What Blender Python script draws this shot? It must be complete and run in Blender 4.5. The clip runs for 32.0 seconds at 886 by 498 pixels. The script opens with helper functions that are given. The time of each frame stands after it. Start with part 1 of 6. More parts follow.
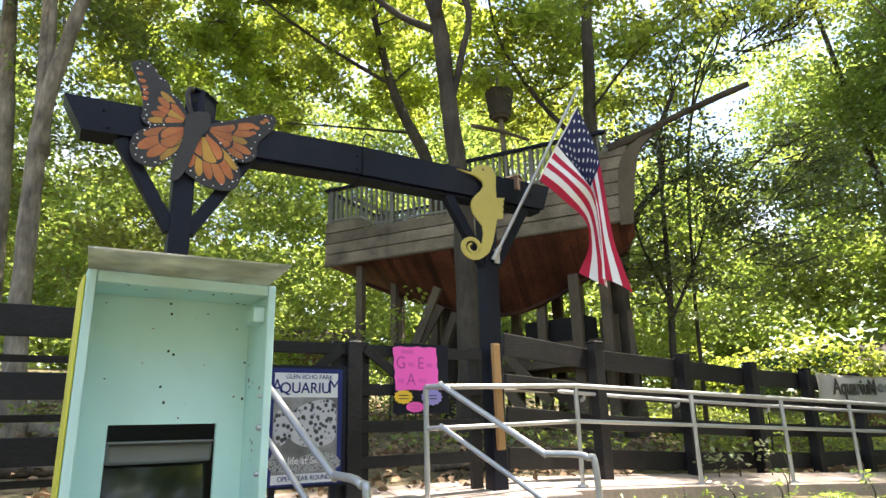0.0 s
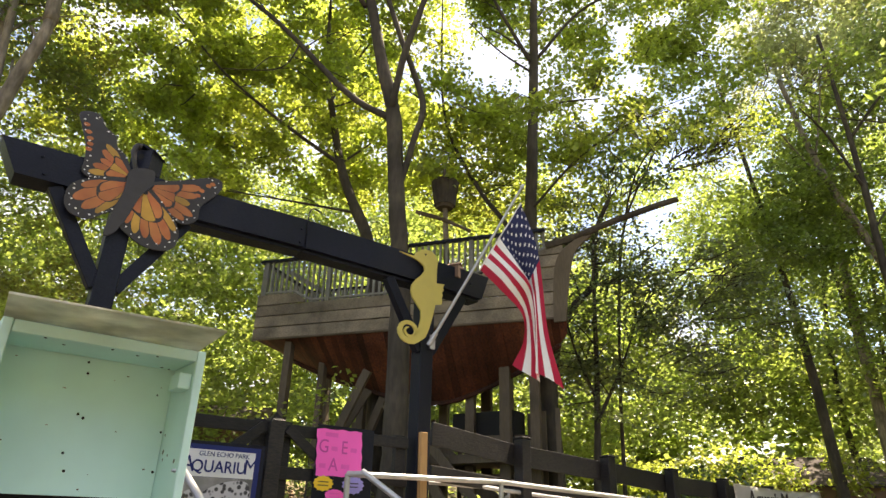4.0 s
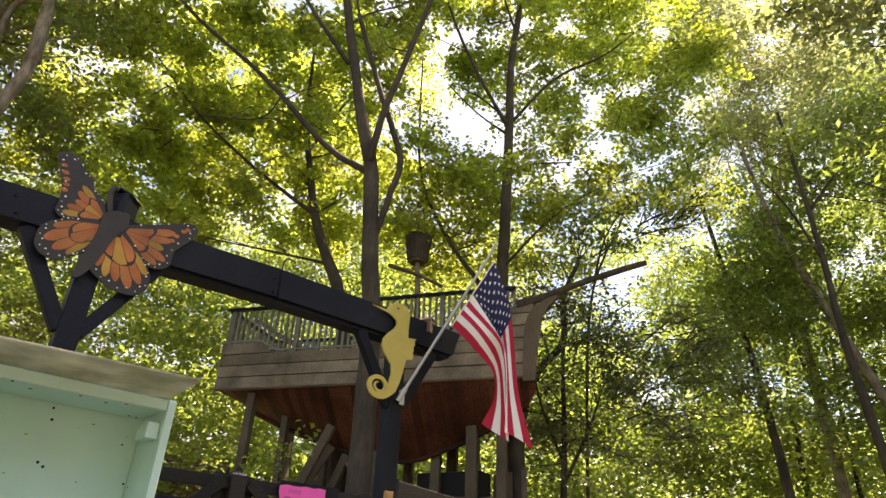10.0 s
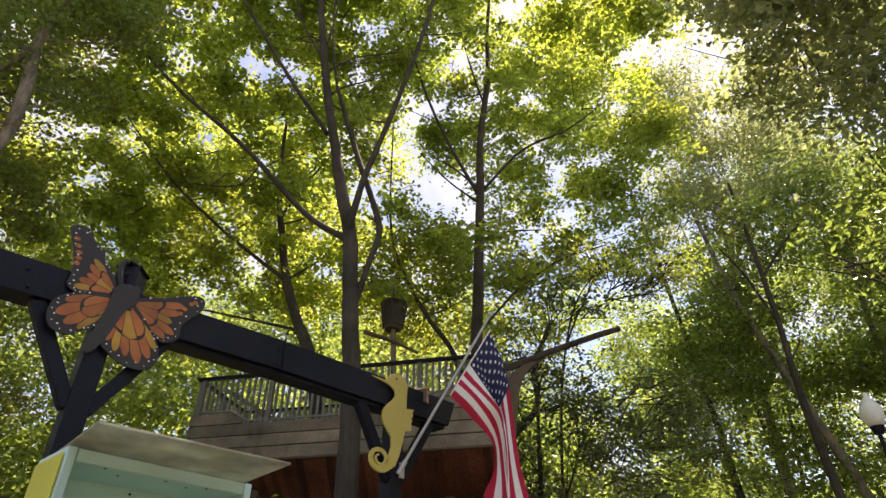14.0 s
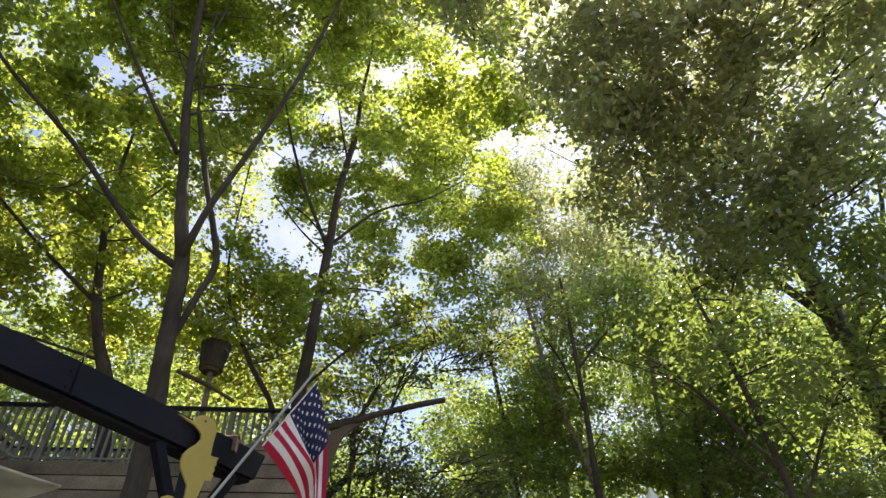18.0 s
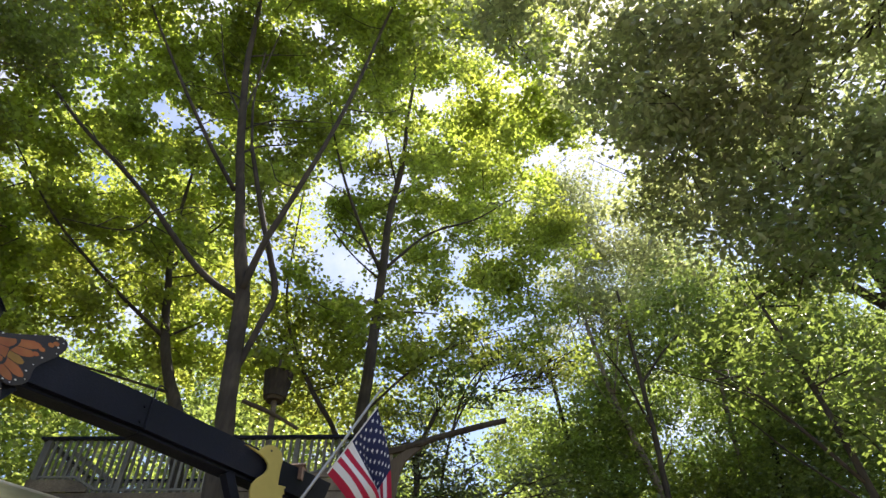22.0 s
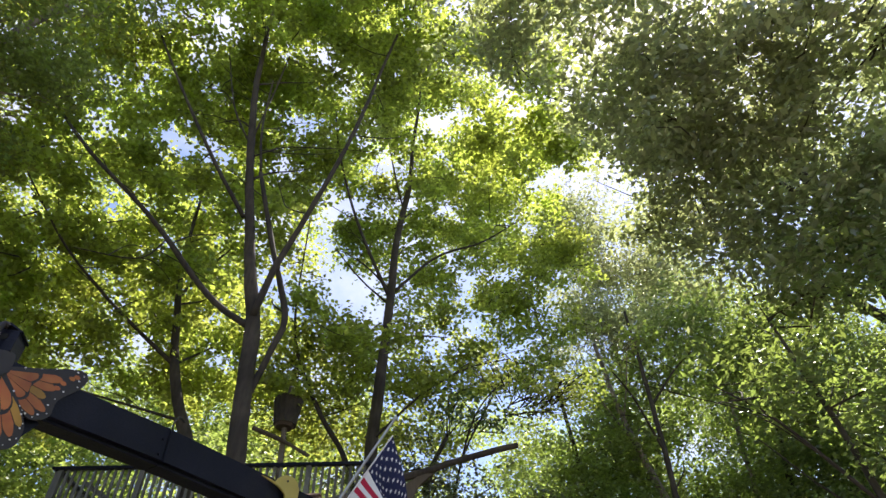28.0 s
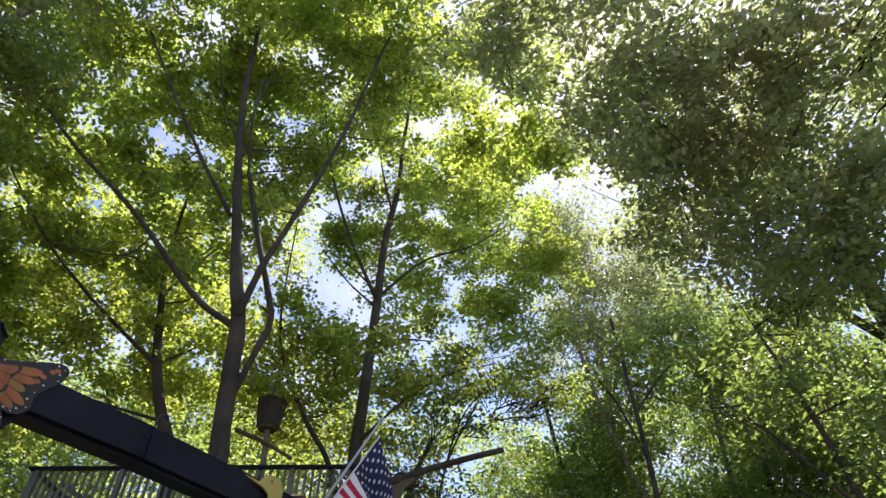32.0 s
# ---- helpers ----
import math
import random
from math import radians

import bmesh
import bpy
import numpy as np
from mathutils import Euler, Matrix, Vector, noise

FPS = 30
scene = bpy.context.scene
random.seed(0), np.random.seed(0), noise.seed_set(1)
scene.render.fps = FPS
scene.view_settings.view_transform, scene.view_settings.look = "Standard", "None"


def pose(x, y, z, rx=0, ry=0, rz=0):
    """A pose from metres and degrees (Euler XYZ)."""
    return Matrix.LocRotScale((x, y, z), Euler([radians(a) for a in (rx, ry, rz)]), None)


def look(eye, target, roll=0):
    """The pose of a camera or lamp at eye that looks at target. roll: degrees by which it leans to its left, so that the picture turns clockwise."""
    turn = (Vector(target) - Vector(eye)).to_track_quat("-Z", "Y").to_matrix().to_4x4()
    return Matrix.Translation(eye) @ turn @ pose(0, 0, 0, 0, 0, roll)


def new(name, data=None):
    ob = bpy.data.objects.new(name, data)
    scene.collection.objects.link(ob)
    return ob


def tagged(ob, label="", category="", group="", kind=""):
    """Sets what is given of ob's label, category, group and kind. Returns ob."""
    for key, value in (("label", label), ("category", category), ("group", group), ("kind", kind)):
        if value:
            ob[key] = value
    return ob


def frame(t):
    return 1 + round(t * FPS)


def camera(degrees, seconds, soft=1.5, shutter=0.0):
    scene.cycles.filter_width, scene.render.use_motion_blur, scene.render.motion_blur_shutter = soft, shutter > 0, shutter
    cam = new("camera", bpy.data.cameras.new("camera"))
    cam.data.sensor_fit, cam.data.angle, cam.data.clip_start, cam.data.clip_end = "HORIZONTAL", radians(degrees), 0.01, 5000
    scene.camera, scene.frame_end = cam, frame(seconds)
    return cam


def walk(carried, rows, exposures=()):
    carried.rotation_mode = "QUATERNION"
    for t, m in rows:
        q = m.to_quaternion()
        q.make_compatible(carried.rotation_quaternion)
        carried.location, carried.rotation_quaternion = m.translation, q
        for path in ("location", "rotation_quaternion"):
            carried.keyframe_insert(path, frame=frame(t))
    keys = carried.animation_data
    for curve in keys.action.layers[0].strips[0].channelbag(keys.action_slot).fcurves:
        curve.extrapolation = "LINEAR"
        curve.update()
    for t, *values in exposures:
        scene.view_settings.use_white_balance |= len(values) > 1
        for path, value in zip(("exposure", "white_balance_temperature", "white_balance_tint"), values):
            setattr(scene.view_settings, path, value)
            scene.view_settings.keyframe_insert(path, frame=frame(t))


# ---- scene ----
cam = camera(69.7, 32.0, soft=1.5)
PATH = [
    (0, (0.281, -0.159, 1.552), (0.101, 1.759, 2.088), -1.4),
    (0.5, (0.277, -0.152, 1.551), (0.145, 1.752, 2.149), -0.9),
    (1, (0.271, -0.156, 1.551), (0.176, 1.73, 2.207), -0.4),
    (1.5, (0.266, -0.156, 1.55), (0.232, 1.709, 2.272), -0.2),
    (2, (0.262, -0.155, 1.546), (0.261, 1.696, 2.303), 0.5),
    (2.5, (0.259, -0.156, 1.54), (0.274, 1.688, 2.315), 0.9),
    (4.5, (0.237, -0.148, 1.533), (0.259, 1.687, 2.328), 1.7),
    (5, (0.237, -0.146, 1.537), (0.253, 1.685, 2.342), 1.6),
    (5.5, (0.238, -0.151, 1.539), (0.254, 1.675, 2.353), 1.4),
    (6, (0.239, -0.171, 1.537), (0.263, 1.652, 2.36), 1.0),
    (6.5, (0.229, -0.176, 1.541), (0.27, 1.646, 2.363), 0.6),
    (7, (0.225, -0.188, 1.54), (0.276, 1.639, 2.352), 0.3),
    (7.5, (0.225, -0.189, 1.537), (0.277, 1.644, 2.334), 0.2),
    (8, (0.236, -0.208, 1.532), (0.275, 1.63, 2.321), 0.3),
    (8.5, (0.228, -0.205, 1.534), (0.269, 1.624, 2.342), 0.8),
    (9, (0.221, -0.198, 1.526), (0.281, 1.61, 2.379), 1.5),
    (9.5, (0.206, -0.187, 1.523), (0.293, 1.595, 2.427), 2.1),
    (10, (0.2, -0.185, 1.52), (0.308, 1.573, 2.467), 2.6),
    (10.5, (0.192, -0.2, 1.51), (0.311, 1.539, 2.49), 3.1),
    (11, (0.186, -0.203, 1.509), (0.302, 1.528, 2.505), 3.2),
    (11.5, (0.182, -0.251, 1.494), (0.288, 1.476, 2.497), 2.9),
    (12, (0.107, -0.289, 1.489), (0.198, 1.44, 2.489), 2.2),
    (12.5, (-0.045, -0.291, 1.515), (0.063, 1.417, 2.55), 0.4),
    (13, (-0.12, -0.292, 1.512), (0.01, 1.371, 2.616), 0.6),
    (13.5, (-0.191, -0.307, 1.506), (-0.015, 1.347, 2.617), 0.6),
    (14, (-0.249, -0.303, 1.504), (-0.018, 1.339, 2.623), 0.3),
    (14.5, (-0.266, -0.311, 1.509), (0.02, 1.317, 2.635), -0.2),
    (16.5, (-0.234, -0.211, 1.476), (0.276, 1.301, 2.681), -0.8),
    (17, (-0.242, -0.197, 1.475), (0.34, 1.264, 2.71), -0.9),
    (17.5, (-0.245, -0.177, 1.476), (0.391, 1.241, 2.735), -0.9),
    (18, (-0.248, -0.146, 1.464), (0.417, 1.242, 2.742), -0.8),
    (18.5, (-0.254, -0.137, 1.464), (0.41, 1.241, 2.752), -0.6),
    (19, (-0.257, -0.154, 1.467), (0.385, 1.231, 2.759), -0.5),
    (19.5, (-0.238, -0.16, 1.473), (0.378, 1.235, 2.767), -0.6),
    (20, (-0.229, -0.168, 1.477), (0.359, 1.237, 2.773), -0.7),
    (20.5, (-0.241, -0.189, 1.483), (0.325, 1.221, 2.783), -0.8),
    (21, (-0.248, -0.181, 1.474), (0.294, 1.23, 2.784), -0.6),
    (21.5, (-0.238, -0.189, 1.467), (0.28, 1.223, 2.785), -0.3),
    (22, (-0.25, -0.19, 1.47), (0.247, 1.224, 2.794), 0.1),
    (22.5, (-0.248, -0.19, 1.456), (0.229, 1.227, 2.784), 0.5),
    (23, (-0.258, -0.209, 1.463), (0.206, 1.214, 2.79), 0.8),
    (23.5, (-0.27, -0.18, 1.474), (0.181, 1.247, 2.801), 1.1),
    (24, (-0.276, -0.197, 1.475), (0.159, 1.233, 2.804), 1.2),
    (24.5, (-0.292, -0.196, 1.477), (0.128, 1.23, 2.814), 1.5),
    (25, (-0.311, -0.212, 1.478), (0.106, 1.204, 2.828), 1.4),
    (25.5, (-0.322, -0.222, 1.488), (0.11, 1.177, 2.851), 1.2),
    (26, (-0.33, -0.191, 1.492), (0.128, 1.189, 2.866), 0.6),
    (26.5, (-0.336, -0.184, 1.499), (0.144, 1.186, 2.875), 0.2),
    (28.5, (-0.368, -0.265, 1.48), (0.1, 1.113, 2.852), -0.5),
    (29, (-0.35, -0.299, 1.467), (0.121, 1.073, 2.844), -0.8),
    (29.5, (-0.344, -0.315, 1.461), (0.148, 1.042, 2.846), -1.0),
    (30, (-0.338, -0.318, 1.453), (0.183, 1.02, 2.845), -1.1),
    (30.5, (-0.324, -0.265, 1.471), (0.232, 1.055, 2.867), -1.1),
    (31, (-0.362, -0.214, 1.468), (0.193, 1.107, 2.864), -0.8),
    (31.5, (-0.374, -0.186, 1.474), (0.157, 1.148, 2.866), -0.5),
    (32, (-0.382, -0.14, 1.48), (0.125, 1.21, 2.866), -0.4),
]
walk(cam, [(t, look(eye, target, roll)) for t, eye, target, roll in PATH], [(0, 2.15, 7100, 13), (2.2, 2.0, 7900, 16), (6, 1.9, 8200, 19), (11, 1.68, 8600, 23), (13.5, 1.4, 8000, 24), (17, 1.28, 7200, 19), (26, 1.25, 6600, 20.5), (32, 1.2, 6350, 22)])

# ---- light and sky ----
SUN_EL, SUN_AZ = 62.0, 54.0            # elevation, and bearing from +y towards +x
sun_dir = Vector((math.sin(radians(SUN_AZ)) * math.cos(radians(SUN_EL)), math.cos(radians(SUN_AZ)) * math.cos(radians(SUN_EL)), math.sin(radians(SUN_EL))))
world = bpy.data.worlds.new("sky")
world.use_nodes = True
scene.world = world
wn = world.node_tree
wn.nodes.clear()
sky = wn.nodes.new("ShaderNodeTexSky")
sky.sky_type, sky.sun_disc = "NISHITA", False
sky.sun_elevation, sky.sun_rotation = radians(SUN_EL), radians(SUN_AZ)
sky.air_density, sky.dust_density = 1.0, 0.55
bg = wn.nodes.new("ShaderNodeBackground")
bg.inputs["Strength"].default_value = 0.11
wo = wn.nodes.new("ShaderNodeOutputWorld")
# broken white cloud over the blue
cloud = wn.nodes.new("ShaderNodeTexNoise")
cloud.inputs["Scale"].default_value, cloud.inputs["Detail"].default_value, cloud.inputs["Roughness"].default_value = 3.2, 7, 0.55
cover = wn.nodes.new("ShaderNodeMapRange")
cover.inputs["From Min"].default_value, cover.inputs["From Max"].default_value = 0.46, 0.74
wn.links.new(cloud.outputs["Fac"], cover.inputs["Value"])
veil = wn.nodes.new("ShaderNodeMix")
veil.data_type = "RGBA"
veil.inputs["B"].default_value = (5.3, 5.45, 5.8, 1)
wn.links.new(cover.outputs["Result"], veil.inputs["Factor"])
wn.links.new(sky.outputs["Color"], veil.inputs["A"])
wn.links.new(veil.outputs["Result"], bg.inputs["Color"])
wn.links.new(bg.outputs["Background"], wo.inputs["Surface"])
sun = new("sun", bpy.data.lights.new("sun", "SUN"))
sun.data.energy, sun.data.angle, sun.data.color = 5.0, radians(0.6), (1.0, 0.95, 0.86)
sun.matrix_world = look(sun_dir * 60, (0, 0, 0))


# ---- materials ----
def material(name, base, rough=0.7, metal=0.0, grain=8.0, vary=0.25, bump=0.15, stretch=(1, 1, 1), second=None, stain=1.2, spec=0.5, island=0.0):
    """A surface with fine grain and broad stains; stretch lengthens the grain along an axis."""
    m = bpy.data.materials.new(name)
    m.use_nodes = True
    t = m.node_tree
    n, l = t.nodes, t.links
    p = n["Principled BSDF"]
    p.inputs["Roughness"].default_value, p.inputs["Metallic"].default_value = rough, metal
    p.inputs["Specular IOR Level"].default_value = spec
    co = n.new("ShaderNodeTexCoord")
    mp = n.new("ShaderNodeMapping")
    mp.inputs["Scale"].default_value = stretch
    l.new(co.outputs["Object"], mp.inputs["Vector"])
    fine, broad = n.new("ShaderNodeTexNoise"), n.new("ShaderNodeTexNoise")
    fine.inputs["Scale"].default_value, fine.inputs["Detail"].default_value = grain, 6
    broad.inputs["Scale"].default_value, broad.inputs["Detail"].default_value = stain, 3
    l.new(mp.outputs["Vector"], fine.inputs["Vector"])
    l.new(co.outputs["Object"], broad.inputs["Vector"])
    second = second or tuple(c * 0.55 for c in base)
    mix1 = n.new("ShaderNodeMix")
    mix1.data_type = "RGBA"
    mix1.inputs["A"].default_value, mix1.inputs["B"].default_value = (*base, 1), (*second, 1)
    r1 = n.new("ShaderNodeMapRange")
    r1.inputs["From Min"].default_value, r1.inputs["From Max"].default_value = 0.35, 0.75
    r1.inputs["To Max"].default_value = min(1.0, vary * 2.2)
    l.new(fine.outputs["Fac"], r1.inputs["Value"])
    l.new(r1.outputs["Result"], mix1.inputs["Factor"])
    hsv = n.new("ShaderNodeHueSaturation")
    r2 = n.new("ShaderNodeMapRange")
    r2.inputs["From Min"].default_value, r2.inputs["From Max"].default_value = 0.3, 0.7
    r2.inputs["To Min"].default_value, r2.inputs["To Max"].default_value = 1 - vary, 1 + vary
    l.new(broad.outputs["Fac"], r2.inputs["Value"])
    l.new(mix1.outputs["Result"], hsv.inputs["Color"])
    if island:
        oi = n.new("ShaderNodeObjectInfo")
        r3 = n.new("ShaderNodeMapRange")
        r3.inputs["To Min"].default_value, r3.inputs["To Max"].default_value = 1 - island, 1 + island
        l.new(oi.outputs["Random"], r3.inputs["Value"])
        mul = n.new("ShaderNodeMath")
        mul.operation = "MULTIPLY"
        l.new(r2.outputs["Result"], mul.inputs[0])
        l.new(r3.outputs["Result"], mul.inputs[1])
        l.new(mul.outputs["Value"], hsv.inputs["Value"])
    else:
        l.new(r2.outputs["Result"], hsv.inputs["Value"])
    l.new(hsv.outputs["Color"], p.inputs["Base Color"])
    b = n.new("ShaderNodeBump")
    b.inputs["Strength"].default_value, b.inputs["Distance"].default_value = bump, 0.02
    l.new(fine.outputs["Fac"], b.inputs["Height"])
    l.new(b.outputs["Normal"], p.inputs["Normal"])
    return m


def leaf_material(name, top, through_col, share=0.5, spread=0.35, gloss=0.06):
    """Leaves: a diffuse blade that lets light through, each blade a little different, with a weak sheen."""
    m = bpy.data.materials.new(name)
    m.use_nodes = True
    t = m.node_tree
    n, l = t.nodes, t.links
    n.clear()
    out = n.new("ShaderNodeOutputMaterial")
    geo = n.new("ShaderNodeNewGeometry")
    noise_ = n.new("ShaderNodeTexNoise")
    noise_.inputs["Scale"].default_value = 0.45
    l.new(geo.outputs["Position"], noise_.inputs["Vector"])
    add = n.new("ShaderNodeMath")
    add.operation = "ADD"
    l.new(geo.outputs["Random Per Island"], add.inputs[0])
    l.new(noise_.outputs["Fac"], add.inputs[1])
    r = n.new("ShaderNodeMapRange")
    r.inputs["From Min"].default_value, r.inputs["From Max"].default_value = 0.3, 1.5
    r.inputs["To Min"].default_value, r.inputs["To Max"].default_value = 1 - spread, 1 + spread
    l.new(add.outputs["Value"], r.inputs["Value"])
    rh = n.new("ShaderNodeMapRange")
    rh.inputs["From Min"].default_value, rh.inputs["From Max"].default_value = 0.2, 0.8
    rh.inputs["To Min"].default_value, rh.inputs["To Max"].default_value = 0.486, 0.514
    l.new(noise_.outputs["Fac"], rh.inputs["Value"])
    shaders = []
    for col, kind in ((top, "ShaderNodeBsdfDiffuse"), (through_col, "ShaderNodeBsdfTranslucent")):
        h = n.new("ShaderNodeHueSaturation")
        h.inputs["Color"].default_value = (*col, 1)
        l.new(r.outputs["Result"], h.inputs["Value"])
        l.new(rh.outputs["Result"], h.inputs["Hue"])
        s = n.new(kind)
        l.new(h.outputs["Color"], s.inputs["Color"])
        shaders.append(s)
    mix = n.new("ShaderNodeMixShader")
    mix.inputs["Fac"].default_value = share
    l.new(shaders[0].outputs[0], mix.inputs[1])
    l.new(shaders[1].outputs[0], mix.inputs[2])
    gl = n.new("ShaderNodeBsdfGlossy")
    gl.inputs["Roughness"].default_value = 0.38
    gl.inputs["Color"].default_value = (0.8, 0.85, 0.8, 1)
    mix2 = n.new("ShaderNodeMixShader")
    mix2.inputs["Fac"].default_value = gloss
    l.new(mix.outputs[0], mix2.inputs[1])
    l.new(gl.outputs[0], mix2.inputs[2])
    l.new(mix2.outputs[0], out.inputs["Surface"])
    return m


M_BLACK = material("black_paint", (0.008, 0.0095, 0.018), 0.4, grain=14, vary=0.3, bump=0.12, stretch=(1, 6, 6), second=(0.013, 0.015, 0.028), spec=0.16)
M_FENCE = material("worn_black_board", (0.011, 0.011, 0.014), 0.5, grain=12, vary=0.45, bump=0.2, stretch=(2, 2, 8), second=(0.026, 0.023, 0.021), spec=0.25, island=0.3)
M_MINT = material("mint_paint", (0.54, 0.80, 0.77), 0.55, grain=5, vary=0.07, bump=0.05, second=(0.46, 0.70, 0.66), stain=3)
M_YELLOWSIDE = material("yellow_side_paint", (0.62, 0.60, 0.08), 0.55, grain=6, vary=0.1)
M_ROOF = material("frosted_roof_sheet", (0.80, 0.80, 0.72), 0.4, grain=7, vary=0.4, bump=0.3, second=(0.46, 0.41, 0.28), stain=9)
M_ROOF.node_tree.nodes["Principled BSDF"].inputs["Transmission Weight"].default_value = 0.65
M_ROOF.node_tree.nodes["Principled BSDF"].inputs["IOR"].default_value = 1.25
M_STEEL = material("galvanised_rail", (0.47, 0.48, 0.495), 0.38, 0.6, grain=20, vary=0.1, bump=0.03)
M_GREYWOOD = material("weathered_plank", (0.225, 0.185, 0.135), 0.85, grain=11, vary=0.5, bump=0.45, stretch=(0.6, 7, 9), second=(0.095, 0.075, 0.058), stain=1.6, island=0.25)
M_PICKET = material("grey_picket", (0.17, 0.17, 0.155), 0.85, grain=9, vary=0.25, bump=0.2, stretch=(6, 6, 1), island=0.15)
M_BELLY = material("rust_stained_board", (0.10, 0.03, 0.013), 0.7, grain=8, vary=0.5, bump=0.25, stretch=(4, 4, 1.0), second=(0.03, 0.012, 0.009), spec=0.25, island=0.45)
M_TIMBER = material("brown_timber", (0.115, 0.088, 0.06), 0.85, grain=8, vary=0.3, bump=0.3, stretch=(7, 7, 0.8))
M_STAKE = material("tan_stake", (0.42, 0.24, 0.10), 0.8, grain=9, vary=0.25, stretch=(7, 7, 0.8))
M_BARK = material("tree_bark", (0.06, 0.049, 0.037), 0.9, grain=16, vary=0.4, bump=0.6, stretch=(1, 1, 0.25), second=(0.028, 0.023, 0.018), stain=1.6)
M_BARKPALE = material("pale_bark", (0.235, 0.20, 0.155), 0.9, grain=20, vary=0.5, bump=0.8, stretch=(1, 1, 0.22), second=(0.10, 0.082, 0.062), stain=2.5)
M_YELLOW = material("yellow_sign_paint", (0.54, 0.45, 0.12), 0.6, grain=12, vary=0.12, bump=0.08, second=(0.40, 0.33, 0.09))
M_ORANGE = material("orange_sign_paint", (0.40, 0.105, 0.03), 0.55, grain=9, vary=0.22, bump=0.05, second=(0.46, 0.22, 0.05), stain=4, island=0.2)
M_OCHRESIGN = material("ochre_sign_paint", (0.46, 0.25, 0.035), 0.55, grain=9, vary=0.2, bump=0.05, stain=4, island=0.2)
M_DARKSIGN = material("charcoal_sign_paint", (0.03, 0.027, 0.028), 0.6, grain=12, vary=0.2)
M_WHITE = material("white_paint", (0.78, 0.78, 0.76), 0.6, grain=9, vary=0.06, bump=0.03)
M_FLAGWHITE = material("white_flag_cloth", (0.78, 0.76, 0.74), 0.85, grain=60, vary=0.05, bump=0.05)
M_FLAGRED = material("red_flag_cloth", (0.46, 0.012, 0.045), 0.85, grain=60, vary=0.08, bump=0.05)
M_FLAGBLUE = material("navy_flag_cloth", (0.014, 0.018, 0.07), 0.85, grain=60, vary=0.08, bump=0.05)
M_PINK = material("pink_card", (0.98, 0.13, 0.56), 0.7, grain=5, vary=0.05, bump=0.04, second=(0.8, 0.05, 0.36))
M_MARKER = material("plum_marker", (0.66, 0.075, 0.38), 0.7, vary=0.2)
M_PINKDARK = material("dull_pink_marker", (0.88, 0.11, 0.50), 0.7, vary=0.12)
M_AMBER = material("amber_card", (0.85, 0.55, 0.04), 0.7, vary=0.05)
M_LILAC = material("lilac_card", (0.32, 0.30, 0.72), 0.7, vary=0.05)
M_POSTERBLUE = material("navy_poster", (0.02, 0.03, 0.14), 0.55, vary=0.1, spec=0.15)
M_POSTERWHITE = material("poster_white", (0.66, 0.67, 0.70), 0.4, vary=0.06, bump=0.01)
M_POSTERGREY = material("poster_photo_grey", (0.12, 0.12, 0.125), 0.4, grain=5, vary=0.35, bump=0.0, second=(0.36, 0.36, 0.37), stain=7)
def spotted_material(name, pale, dark, scale, share):
    """A pale hide with dark irregular spots."""
    m = material(name, pale, 0.4, grain=14, vary=0.2, bump=0.0)
    n, l = m.node_tree.nodes, m.node_tree.links
    co, vo = n.new("ShaderNodeTexCoord"), n.new("ShaderNodeTexVoronoi")
    vo.inputs["Scale"].default_value = scale
    l.new(co.outputs["Object"], vo.inputs["Vector"])
    r = n.new("ShaderNodeMapRange")
    r.inputs["From Min"].default_value, r.inputs["From Max"].default_value = share, share + 0.12
    l.new(vo.outputs["Distance"], r.inputs["Value"])
    mx = n.new("ShaderNodeMix")
    mx.data_type = "RGBA"
    mx.inputs["A"].default_value, mx.inputs["B"].default_value = (*dark, 1), (*pale, 1)
    l.new(r.outputs["Result"], mx.inputs["Factor"])
    l.new(mx.outputs["Result"], n["Principled BSDF"].inputs["Base Color"])
    return m


M_FISH = spotted_material("spotted_fish_print", (0.44, 0.44, 0.48), (0.03, 0.03, 0.04), 24, 0.36)
M_GRAVEL = spotted_material("gravel_print", (0.30, 0.30, 0.31), (0.05, 0.05, 0.055), 60, 0.3)
M_BANNER = material("banner_vinyl", (0.68, 0.67, 0.65), 0.5, grain=4, vary=0.07, bump=0.08)
M_CONCRETE = material("concrete", (0.42, 0.34, 0.30), 0.9, grain=22, vary=0.25, bump=0.2, stain=1.5)
M_GROUND = material("leaf_litter_soil", (0.17, 0.125, 0.08), 0.95, grain=9, vary=0.5, bump=0.8, second=(0.06, 0.075, 0.025), stain=0.5)
M_STONE = material("kerb_stone", (0.33, 0.31, 0.28), 0.85, grain=10, vary=0.25, bump=0.3)
M_GLOBE = material("white_lamp_glass", (0.86, 0.86, 0.84), 0.35, vary=0.04, bump=0.0)
M_SHED = material("shed_board", (0.20, 0.12, 0.08), 0.85, grain=6, vary=0.3, stretch=(1, 1, 6))
M_SHEDROOF = material("shed_shingle", (0.075, 0.058, 0.048), 0.9, grain=7, vary=0.35, bump=0.4)
M_TRAY = material("grey_plastic", (0.15, 0.16, 0.165), 0.3, vary=0.08, bump=0.02)
# near-black colour that paints the darkness inside holes and recesses
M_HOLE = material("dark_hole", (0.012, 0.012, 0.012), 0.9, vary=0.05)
M_GLASS = material("dark_glass", (0.008, 0.012, 0.012), 0.06, vary=0.02, bump=0.0, spec=0.6)

